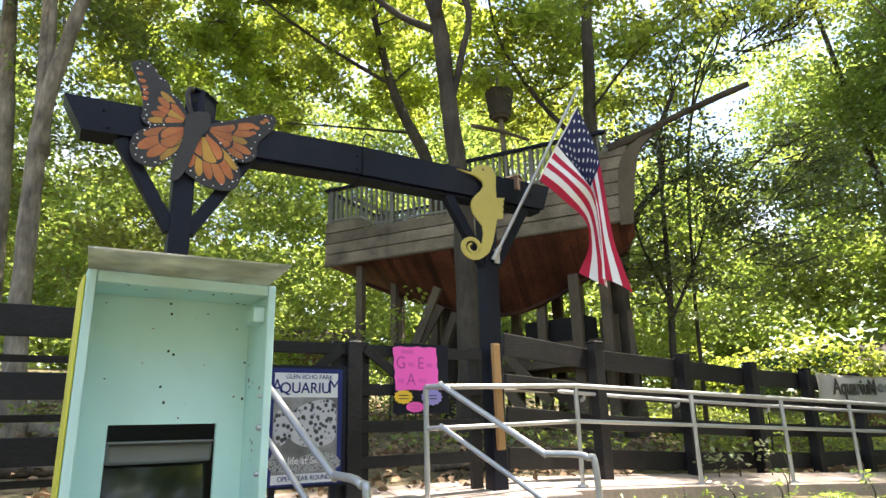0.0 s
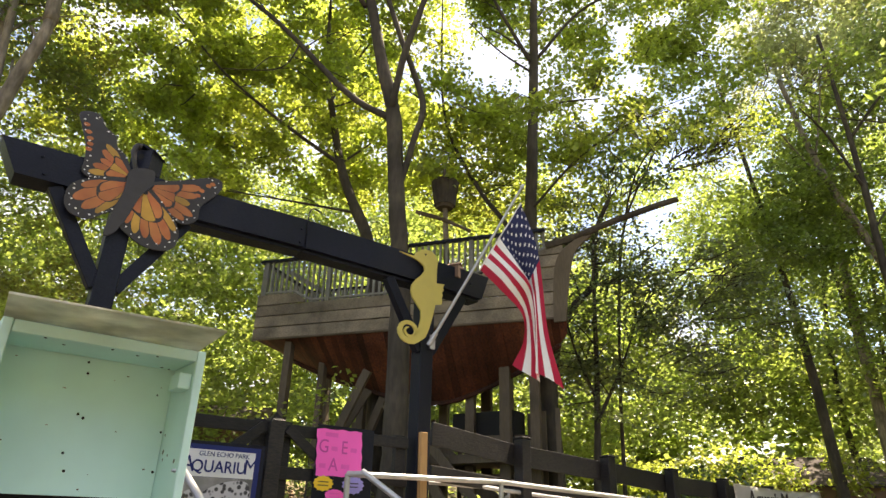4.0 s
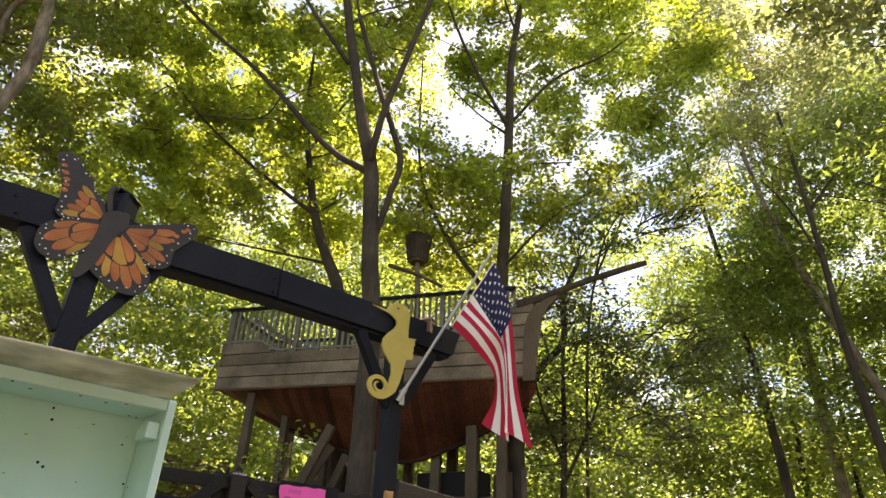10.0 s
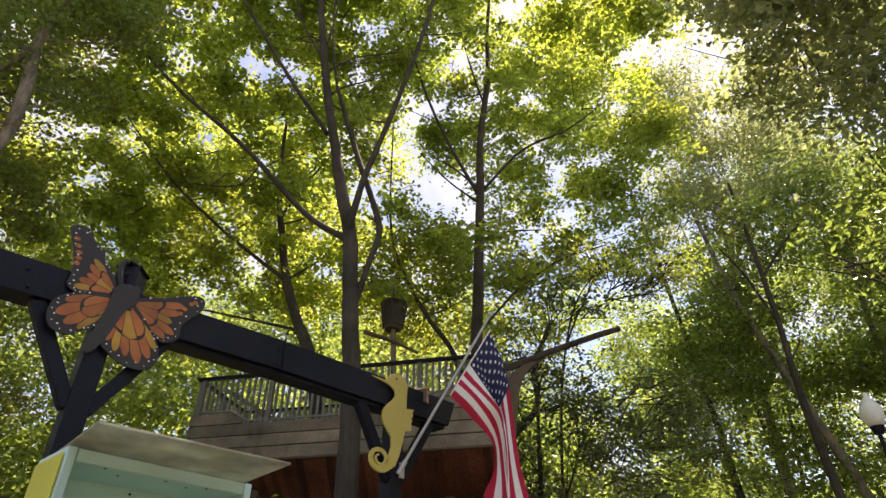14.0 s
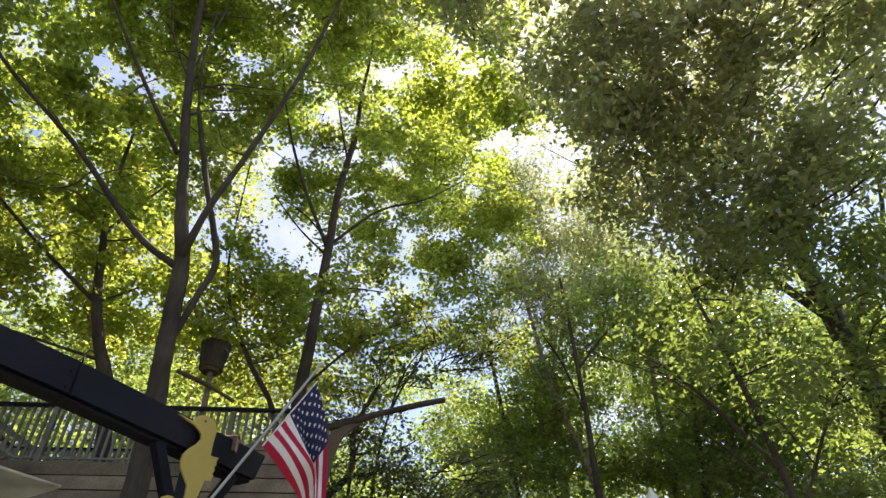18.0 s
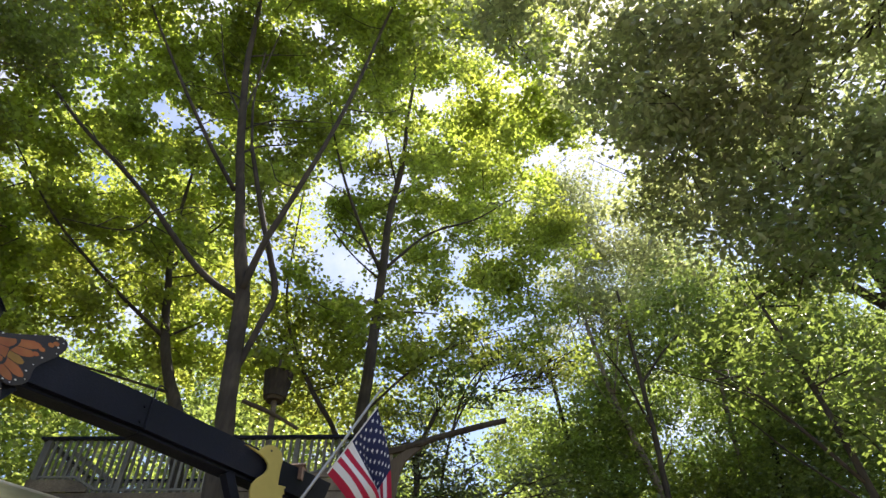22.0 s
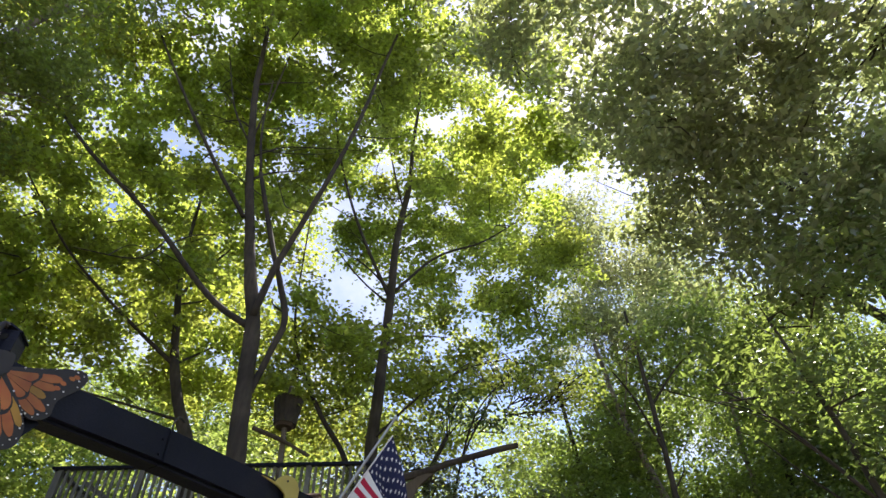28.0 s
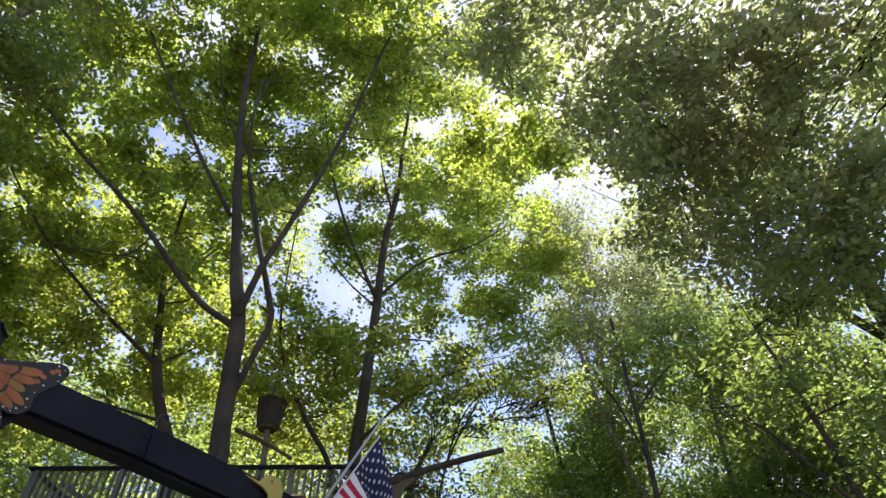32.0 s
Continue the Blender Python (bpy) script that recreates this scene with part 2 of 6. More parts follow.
L_MAPLE = leaf_material("maple_leaf", (0.088, 0.125, 0.03), (0.47, 0.57, 0.085), 0.62, 0.5)
L_BRIGHT = leaf_material("sunny_leaf", (0.10, 0.145, 0.035), (0.47, 0.54, 0.085), 0.6, 0.5)
L_SHADE = leaf_material("shade_tree_leaf", (0.085, 0.13, 0.042), (0.33, 0.44, 0.065), 0.55, 0.5, gloss=0.10)
# darker copy of L_SHADE, with the shade of the stand in its colour
L_STAND = leaf_material("shaded_stand_leaf", (0.075, 0.115, 0.048), (0.28, 0.38, 0.07), 0.52, 0.5, gloss=0.10)
# paler and bluer than the other leaves: veiling haze is put into the colour
L_CANOPY = leaf_material("hazed_canopy_leaf", (0.195, 0.23, 0.145), (0.44, 0.505, 0.19), 0.52, 0.5, gloss=0.12)
L_DARK = leaf_material("dark_leaf", (0.045, 0.085, 0.028), (0.13, 0.22, 0.035), 0.45, gloss=0.09)
L_HOLLY = leaf_material("holly_leaf", (0.055, 0.085, 0.035), (0.18, 0.24, 0.05), 0.4, gloss=0.12)
L_FAR = leaf_material("far_leaf", (0.105, 0.15, 0.05), (0.37, 0.47, 0.095), 0.55, 0.5)
L_YELLOW = leaf_material("yellow_maple_leaf", (0.14, 0.165, 0.05), (0.36, 0.45, 0.07), 0.55, 0.4)
L_PALE = leaf_material("pale_leaf", (0.23, 0.26, 0.15), (0.44, 0.49, 0.20), 0.55, 0.5, gloss=0.12)
L_RED = leaf_material("shaded_leaf", (0.095, 0.11, 0.034), (0.36, 0.37, 0.06), 0.5)


# ---- building helpers ----
def thing(name, label, category, place=(0, 0, 0), group="", kind=""):
    return_ob = new(name)
    return_ob.location = place
    return tagged(return_ob, label, category, group, kind)


def finish(name, bm, mat, smooth=False):
    me = bpy.data.meshes.new(name)
    bmesh.ops.recalc_face_normals(bm, faces=bm.faces[:])
    bm.to_mesh(me)
    bm.free()
    for f in me.polygons if smooth else ():
        f.use_smooth = True
    me.materials.append(mat)
    return me


def part(name, bm, mat, parent=None, label="", smooth=False):
    """Links a bmesh, given in world metres, as one mesh under a thing or a part."""
    ob = new(name, finish(name, bm, mat, smooth))
    if parent is not None:
        bpy.context.view_layer.update()
        ob.parent = parent
        ob.matrix_parent_inverse = parent.matrix_world.inverted()
    if label:
        ob["label"] = label
    return ob


def add_box(bm, m, size, bevel=0.0):
    """A box of that size about the pose m."""
    made = bmesh.ops.create_cube(bm, size=1.0, matrix=m @ Matrix.Diagonal((*size, 1)))
    if bevel:
        edges = {e for v in made["verts"] for e in v.link_edges}
        bmesh.ops.bevel(bm, geom=list(edges), offset=bevel, segments=2, profile=0.5, affect="EDGES")
    return bm


def along(a, b, up=(0, 0, 1)):
    """A pose at the middle of a and b, its x from a to b, its z as near up as can be; and the length."""
    a, b = Vector(a), Vector(b)
    x = (b - a).normalized()
    y = Vector(up).cross(x)
    if y.length < 1e-4:
        y = Vector((0, 1, 0)).cross(x)
    y.normalize()
    z = x.cross(y)
    m = Matrix((x, y, z)).transposed().to_4x4()
    m.translation = (a + b) / 2
    return m, (b - a).length


def board(a, b, thick, high, bevel=0.006, up=(0, 0, 1)):
    m, length = along(a, b, up)
    return add_box(bmesh.new(), m, (length, thick, high), bevel)


def smooth_line(points, steps=6):
    """Catmull-Rom through the points."""
    p = [Vector(q) for q in points]
    p = [2 * p[0] - p[1]] + p + [2 * p[-1] - p[-2]]
    out = []
    for i in range(1, len(p) - 2):
        for k in range(steps):
            t = k / steps
            out.append(0.5 * (2 * p[i] + (p[i + 1] - p[i - 1]) * t + (2 * p[i - 1] - 5 * p[i] + 4 * p[i + 1] - p[i + 2]) * t * t
                              + (3 * p[i] - p[i - 1] - 3 * p[i + 1] + p[i + 2]) * t ** 3))
    return out + [p[-2]]


def tube(points, r0, r1, sides=10, steps=5, rough=0.0, flare=0.0, seed=0.0):
    """A tapered round limb along a smooth line, with uneven girth."""
    line = smooth_line(points, steps) if steps > 1 else [Vector(q) for q in points]
    bm = bmesh.new()
    rings = []
    ref = Vector((0.31, 0.95, 0.05))
    for i, q in enumerate(line):
        t = i / (len(line) - 1)
        d = (line[min(i + 1, len(line) - 1)] - line[max(i - 1, 0)]).normalized()
        u = d.cross(ref).normalized()
        w = d.cross(u)
        r = r0 + (r1 - r0) * t + flare * r0 * max(0.0, 1 - t * 9) ** 2
        ring = []
        for k in range(sides):
            a = 2 * math.pi * k / sides
            o = u * math.cos(a) + w * math.sin(a)
            ring.append(bm.verts.new(q + o * r * (1 + rough * noise.noise((q + o * 0.4) * 2.3 + Vector((seed, 0, 0))))))
        rings.append(ring)
    for a, b in zip(rings, rings[1:]):
        for k in range(sides):
            bm.faces.new((a[k], a[(k + 1) % sides], b[(k + 1) % sides], b[k]))
    bm.faces.new(rings[0][::-1])
    bm.faces.new(rings[-1])
    return bm


def pipe(points, r, sides=10, steps=6):
    return tube(points, r, r, sides, steps)


def slab(outline, frame_m, thick):
    """A flat cut-out: the outline (x, z) in the plane of frame_m, thick along its -y."""
    bm = bmesh.new()
    front = [bm.verts.new(frame_m @ Vector((x, -thick, z))) for x, z in outline]
    back = [bm.verts.new(frame_m @ Vector((x, 0, z))) for x, z in outline]
    bm.faces.new(front)
    bm.faces.new(back[::-1])
    for i in range(len(front)):
        j = (i + 1) % len(front)
        bm.faces.new((front[i], back[i], back[j], front[j]))
    return bm


def lettering(name, words, m, height, mat, parent, squeeze=1.0, deep=0.002, centre=True, heavy=0.0):
    """Words in the built-in font as a thin raised mesh; m has x along the line, y up the sheet, z out of it."""
    cu = bpy.data.curves.new(name, "FONT")
    cu.body, cu.size, cu.extrude, cu.offset = words, height, deep, heavy
    cu.align_x, cu.align_y = ("CENTER" if centre else "LEFT"), "CENTER"
    tmp = new(name, cu)
    bpy.context.view_layer.update()
    me = bpy.data.meshes.new_from_object(tmp.evaluated_get(bpy.context.evaluated_depsgraph_get()))
    bpy.data.objects.remove(tmp)
    me.transform(m @ Matrix.Diagonal((squeeze, 1, 1, 1)))
    me.materials.clear()
    me.materials.append(mat)
    ob = new(name, me)
    ob.parent = parent
    ob.matrix_parent_inverse = parent.matrix_world.inverted()
    return ob


# ---- ground ----
def ground_height(x, y):
    """The hillside behind the fence, the walk along it and the lower ground where one stands."""
    fence_y = 6.05 + 0.79 * (x - 0.1)
    if x < 0.1:
        fence_y = 6.05 + 0.755 * (x - 0.1)
    d = y - fence_y
    level = 0.83 - 0.05 * min(max(0.0, x - 1.0), 9.0)
    z = level if d > -1.3 else level - (level - 0.04) * min(1.0, (-1.3 - d) / 1.6)
    if d > -0.1:
        z += 0.16 * min(1.0, (d + 0.1) / 0.4)
    if d > 1:
        z += 0.10 * min(d - 1, 34) + 0.12 * noise.noise(Vector((x * 0.35, y * 0.35, 0)))
    return z


def make_ground():
    bm = bmesh.new()
    xs = [-400, -150, -70, -40] + [-28 + i * 0.8 for i in range(76)] + [45, 70, 150, 400]
    ys = [-400, -120, -40, -15] + [-8 + i * 0.7 for i in range(80)] + [60, 90, 160, 400]
    grid = [[bm.verts.new((x, y, ground_height(x, y))) for x in xs] for y in ys]
    for a, b in zip(grid, grid[1:]):
        for i in range(len(xs) - 1):
            bm.faces.new((a[i], a[i + 1], b[i + 1], b[i]))
    ob = part("ground", bm, M_GROUND, smooth=True)
    tagged(ob, "brown leaf-litter woodland ground rising behind the fence", "ground", kind="structure")


make_ground()

# ---- gate frame: a beam on two posts ----
GATE_A = Vector((-2.844, 3.744, 0))
GATE_X = Vector((0.798, 0.603, 0)).normalized()
GATE_OUT = Vector((GATE_X.y, -GATE_X.x, 0))        # towards the street


def on_gate(s, z, out=0.0):
    return GATE_A + GATE_X * s + GATE_OUT * out + Vector((0, 0, z))


GATE_M = Matrix((GATE_X, -GATE_OUT, Vector((0, 0, 1)))).transposed().to_4x4()
GATE_M.translation = GATE_A


def make_gate():
    g = thing("entrance_gate", "tall black-painted timber gate frame with braced posts", "gate", on_gate(2.3, 0.9))
    part("beam", slab([(-0.005, 3.942), (0.13, 3.69), (2.34, 3.765), (2.34, 4.035)], GATE_M @ pose(0, 0.16, 0), 0.23), M_BLACK, g)
    part("beam", slab([(2.345, 4.035), (2.345, 3.765), (4.47, 3.77), (4.57, 4.04)], GATE_M @ pose(0, 0.16, 0), 0.226), M_BLACK, g)
    part("ledge", board(on_gate(0.40, 3.69, -0.06), on_gate(2.34, 3.747, -0.06), 0.17, 0.03, 0.004), M_BLACK, g)
    part("ledge", board(on_gate(2.345, 3.747, -0.06), on_gate(4.45, 3.75, -0.06), 0.17, 0.03, 0.004), M_BLACK, g)
    for s, sag in ((0.86, 0.045), (3.76, 0.0)):
        base = ground_height(*on_gate(s, 0).xy) - 0.3
        part("post", add_box(bmesh.new(), GATE_M @ pose(s, 0.02, (base + 3.735 - sag) / 2), (0.155, 0.155, 3.735 - sag - base), 0.008), M_BLACK, g)
        for way in (-1, 1):
            part("brace", board(on_gate(s + way * 0.47, 3.735 - sag), on_gate(s + way * 0.06, 3.07 - sag), 0.085, 0.10), M_BLACK, g)
    for s, z in ((0.26, 3.87), (0.30, 3.74), (2.3, 3.93), (2.3, 3.80), (4.3, 3.9)):
        part("bolt", tube([on_gate(s, z, 0.06), on_gate(s, z, 0.085)], 0.013, 0.011, 8, 1), M_BLACK, g)
    part("cable", pipe([on_gate(2.36, 3.75, 0.078), on_gate(2.35, 4.0, 0.08), on_gate(2.36, 4.1, 0.05), on_gate(2.42, 4.2, 0.0), on_gate(2.55, 4.24, -0.1)], 0.008, 6), M_BLACK, g, "thin black cable")


make_gate()


def make_gate_leaves():
    for n, (s0, s1) in enumerate(((1.0, 2.26), (2.36, 3.62))):
        leaf = thing("gate_leaf", "black timber rail gate leaf with diagonal braces, closed", "gate", on_gate((s0 + s1) / 2, 1.0), "gate leaves")
        for z in (2.19, 1.86, 1.56, 1.28):
            part("rail", board(on_gate(s0, z, 0.0), on_gate(s1, z, 0.0), 0.04, 0.095), M_FENCE, leaf)
        for s in (s0 + 0.06, s1 - 0.06):
            part("stile", add_box(bmesh.new(), GATE_M @ pose(s, 0.05, 1.63), (0.11, 0.06, 1.26), 0.006), M_FENCE, leaf)
        a, b = ((s1 - 0.05, 2.2), (s1 - 0.45, 1.88)) if n == 0 else ((s0 + 0.05, 2.2), (s0 + 0.5, 1.88))
        part("brace", board(on_gate(*a, 0.03), on_gate(*b, 0.03), 0.03, 0.08), M_FENCE, leaf)
    p = thing("meeting_post", "black timber gate post with pointed top", "post", on_gate(2.31, 0.93))
    part("shaft", add_box(bmesh.new(), GATE_M @ pose(2.31, 0.0, 1.57), (0.125, 0.125, 1.36), 0.006), M_FENCE, p)
    bm = bmesh.new()
    bmesh.ops.create_cone(bm, cap_ends=True, segments=4, radius1=0.088, radius2=0.0, depth=0.07, matrix=GATE_M @ pose(2.31, 0, 2.285, 0, 0, 45))
    part("point", bm, M_FENCE, p)


make_gate_leaves()


# ---- fences ----
FENCE_A, FENCE_DIR = Vector((0.24, 6.32, 0)), Vector((3.71, 2.88, 0)).normalized()
FENCE_POSTS = (1.30, 2.78, 4.15, 5.47, 6.85, 8.3, 9.8, 11.3)


def make_right_fence():
    f = thing("board_fence", "black four-board timber fence along the walk", "fence", FENCE_A + Vector((0, 0, 0.93)))
    tops = lambda s: 2.445 - 0.066 * s + 0.003 * s * s
    for s in FENCE_POSTS:
        q = FENCE_A + FENCE_DIR * s
        lean = 0.012 * math.sin(s * 5)
        b = Vector((q.x, q.y, 0.7))
        m, length = along(b, Vector((q.x + lean, q.y + lean, tops(s) + 0.03)), (FENCE_DIR.y, -FENCE_DIR.x, 0))
        part("post", add_box(bmesh.new(), m, (length, 0.135, 0.135), 0.01), M_FENCE, f)
        part("post_cap", add_box(bmesh.new(), pose(q.x + lean, q.y + lean, tops(s) + 0.045, 0, 0, math.degrees(math.atan2(FENCE_DIR.y, FENCE_DIR.x))), (0.145, 0.145, 0.03), 0.012), M_FENCE, f)
    edges = (0.0,) + FENCE_POSTS
    side = Vector((FENCE_DIR.y, -FENCE_DIR.x, 0)) * -0.09
    for s0, s1 in zip(edges, edges[1:]):
        for drop, high in ((0.12, 0.225), (0.47, 0.14), (0.81, 0.17), (1.20, 0.21)):
            wob = 0.008 * math.sin(s0 * 7 + drop * 9)
            part("board", board(FENCE_A + FENCE_DIR * (s0 + 0.005) + Vector((0, 0, tops(s0) - drop + wob)) + side * (1.08 if s0 > 0 else -0.3),
                                FENCE_A + FENCE_DIR * (s1 - 0.005) + Vector((0, 0, tops(s1) - drop - wob)) + side * 1.08, 0.035, high), M_FENCE, f)


make_right_fence()


def make_left_fence():
    f = thing("board_fence", "black timber board fence beside the book box", "fence", on_gate(-1.5, 0.93))
    for s in (0.6, -1.3, -3.2, -5.1):
        part("post", add_box(bmesh.new(), GATE_M @ pose(s, 0.1, 1.62), (0.13, 0.13, 1.6), 0.006), M_FENCE, f)
    for s0, s1 in ((0.76, -1.3), (-1.3, -3.2), (-3.2, -5.1)):
        for z, high in ((2.29, 0.21), (1.865, 0.175), (1.455, 0.18)):
            part("board", board(on_gate(s0 - 0.004, z), on_gate(s1 + 0.004, z), 0.035, high), M_FENCE, f)
        for z in (2.06, 1.665, 1.25):
            part("batten", board(on_gate(s0 - 0.004, z, -0.19), on_gate(s1 + 0.004, z, -0.19), 0.03, 0.05), M_FENCE, f)


make_left_fence()

# ---- walk, stairs and handrails ----
RAIL_A, RAIL_DIR = Vector((-0.44, 5.57, 0)), Vector((2.71, 1.64, 0)).normalized()
STAIR_DIR = Vector((0.89, -0.46, 0)).normalized()
STAIR_SIDE = Vector((-0.46, -0.89, 0)).normalized()
WALK_POST_S = (0.0, 1.63, 3.17, 4.60, 5.85, 7.2, 8.6, 10.0)


def rail_top(s):
    return 1.89 + 0.012 * min(s, 1.6) - 0.045 * max(0.0, s - 1.6)


def make_walk():
    w = []
    side = Vector((-RAIL_DIR.y, RAIL_DIR.x, 0))
    s = -3.2
    while s < 12:
        s1 = s + 1.5
        bm = bmesh.new()
        zs = [rail_top(max(0, q)) - 0.945 for q in (s, s1 - 0.012)]
        verts = []
        for q, z in zip((s, s1 - 0.012), zs):
            for o in (-0.45 if s < 0 else -0.12, 0.72):
                z = z + (0.07 if o > 0 else 0.0)
                p = RAIL_A + RAIL_DIR * q + side * o
                verts += [bm.verts.new((p.x, p.y, z)), bm.verts.new((p.x, p.y, z - 0.35))]
        a, a2, b, b2, c, c2, d, d2 = verts
        for f in ((a, b, d, c), (a2, c2, d2, b2), (a, c, c2, a2), (b, b2, d2, d), (a, a2, b2, b), (c, d, d2, c2)):
            bm.faces.new(f)
        bmesh.ops.bevel(bm, geom=bm.edges[:], offset=0.012, segments=2, profile=0.5, affect="EDGES")
        w.append(bm)
        s = s1
    top = new("walkway")
    tagged(top, "sloping concrete walkway slabs beside the fence", "walkway", kind="structure")
    for bm in w:
        part("slab", bm, M_CONCRETE, top)
    st = thing("stairs", "concrete steps down from the walkway", "stairs", (RAIL_A.x, RAIL_A.y, 0.4), kind="structure")
    for n in range(5):
        z = 0.94 - 0.165 * (n + 1)
        c = RAIL_A + STAIR_DIR * (0.25 + 0.33 * n) + STAIR_SIDE * 1.17
        m = Matrix((STAIR_DIR, -STAIR_SIDE, Vector((0, 0, 1)))).transposed().to_4x4()
        m.translation = (c.x, c.y, z - 0.2)
        part("step", add_box(bmesh.new(), m, (0.34, 2.5, 0.4), 0.012), M_CONCRETE, st)


make_walk()


def make_rails():
    r = thing("walkway_railing", "galvanised pipe railing along the sloping walk", "railing", RAIL_A + Vector((0, 0, 0.94)))
    corner = Vector((-0.404, 5.284, 1.873))

    def P(s, dz=0.0):
        q = RAIL_A + RAIL_DIR * max(s, 1.63) + Vector((0, 0, rail_top(max(s, 1.63)) + dz))
        return q if s >= 1.63 else (corner + Vector((0, 0, dz))).lerp(q, s / 1.63)
    for a, b in zip(WALK_POST_S, WALK_POST_S[1:]):
        part("top_rail", pipe([P(a), P(b)], 0.024, 12, 1), M_STEEL, r)
        part("mid_rail", pipe([P(a, -0.34), P(b, -0.34)], 0.021, 12, 1), M_STEEL, r)
    for s in WALK_POST_S:
        part("post", pipe([P(s, -0.96), P(s)], 0.023, 12, 1), M_STEEL, r)
        part("flange", tube([P(s, -0.945), P(s, -0.925)], 0.055, 0.05, 14, 1), M_STEEL, r)
    # second rail on the fence side
    far = Vector((-RAIL_DIR.y, RAIL_DIR.x, 0)) * 0.42
    w = thing("fence_handrail", "galvanised handrail fixed to the fence posts", "handrail", RAIL_A + far)
    stops = ((0.85, -0.005), (1.7, -0.025), (2.5, -0.043), (4.0, -0.055), (5.85, -0.062), (8.0, -0.062), (10.0, -0.062))
    F = lambda s, dz: RAIL_A + RAIL_DIR * s + far + Vector((0, 0, rail_top(s) + dz))
    for (a, u), (b, v) in zip(stops, stops[1:]):
        part("rail", pipe([F(a, u), F(b, v)], 0.021, 10, 1), M_STEEL, w)
    for s, dz in ((0.9, -0.01), (2.05, -0.035), (3.4, -0.05), (4.9, -0.06)):
        part("bracket", tube([F(s, dz - 0.02), F(s, dz - 0.05), F(s, dz - 0.07) + far * 0.12], 0.013, 0.022, 8, 2), M_STEEL, w)
    # two stair rails, the lower one turned a little further down the flight
    near = Vector((0.703, -0.711, 0))
    for b, way, line in ((Vector((corner.x, corner.y, 0)), STAIR_DIR, ((0.0, 1.868), (0.15, 1.872), (0.21, 1.848), (0.99, 1.374), (1.065, 1.341), (1.275, 1.336), (1.38, 1.313), (1.435, 1.227), (1.445, 0.35))),
                         (Vector((-1.45, 4.31, 0)), near, ((-0.16, 1.93), (-0.04, 1.925), (0.04, 1.88), (0.97, 1.333), (1.05, 1.30), (1.24, 1.288), (1.33, 1.26), (1.39, 1.17), (1.40, 0.3)))):
        h = thing("stair_handrail", "galvanised pipe stair rail with a bent lower end", "handrail", b, "stair handrails")
        Q = lambda d, z: b + way * d + Vector((0, 0, z))
        part("top_rail", pipe([Q(*q) for q in line], 0.024, 12, 5), M_STEEL, h)
        part("mid_rail", pipe([Q(d, z - 0.335) for d, z in line[:4]] + [Q(1.2, line[4][1] - 0.42), Q(line[-1][0] - 0.01, line[5][1] - 0.44)], 0.02, 12, 5), M_STEEL, h)
        if way is near:
            part("post", pipe([Q(line[0][0], 0.94), Q(*line[0])], 0.023, 12, 1), M_STEEL, h)


make_rails()

# ---- book box ----
BOX_M = pose(-1.114, 1.808, 0, 0, 0, 38.5)      # x along its front, y into it


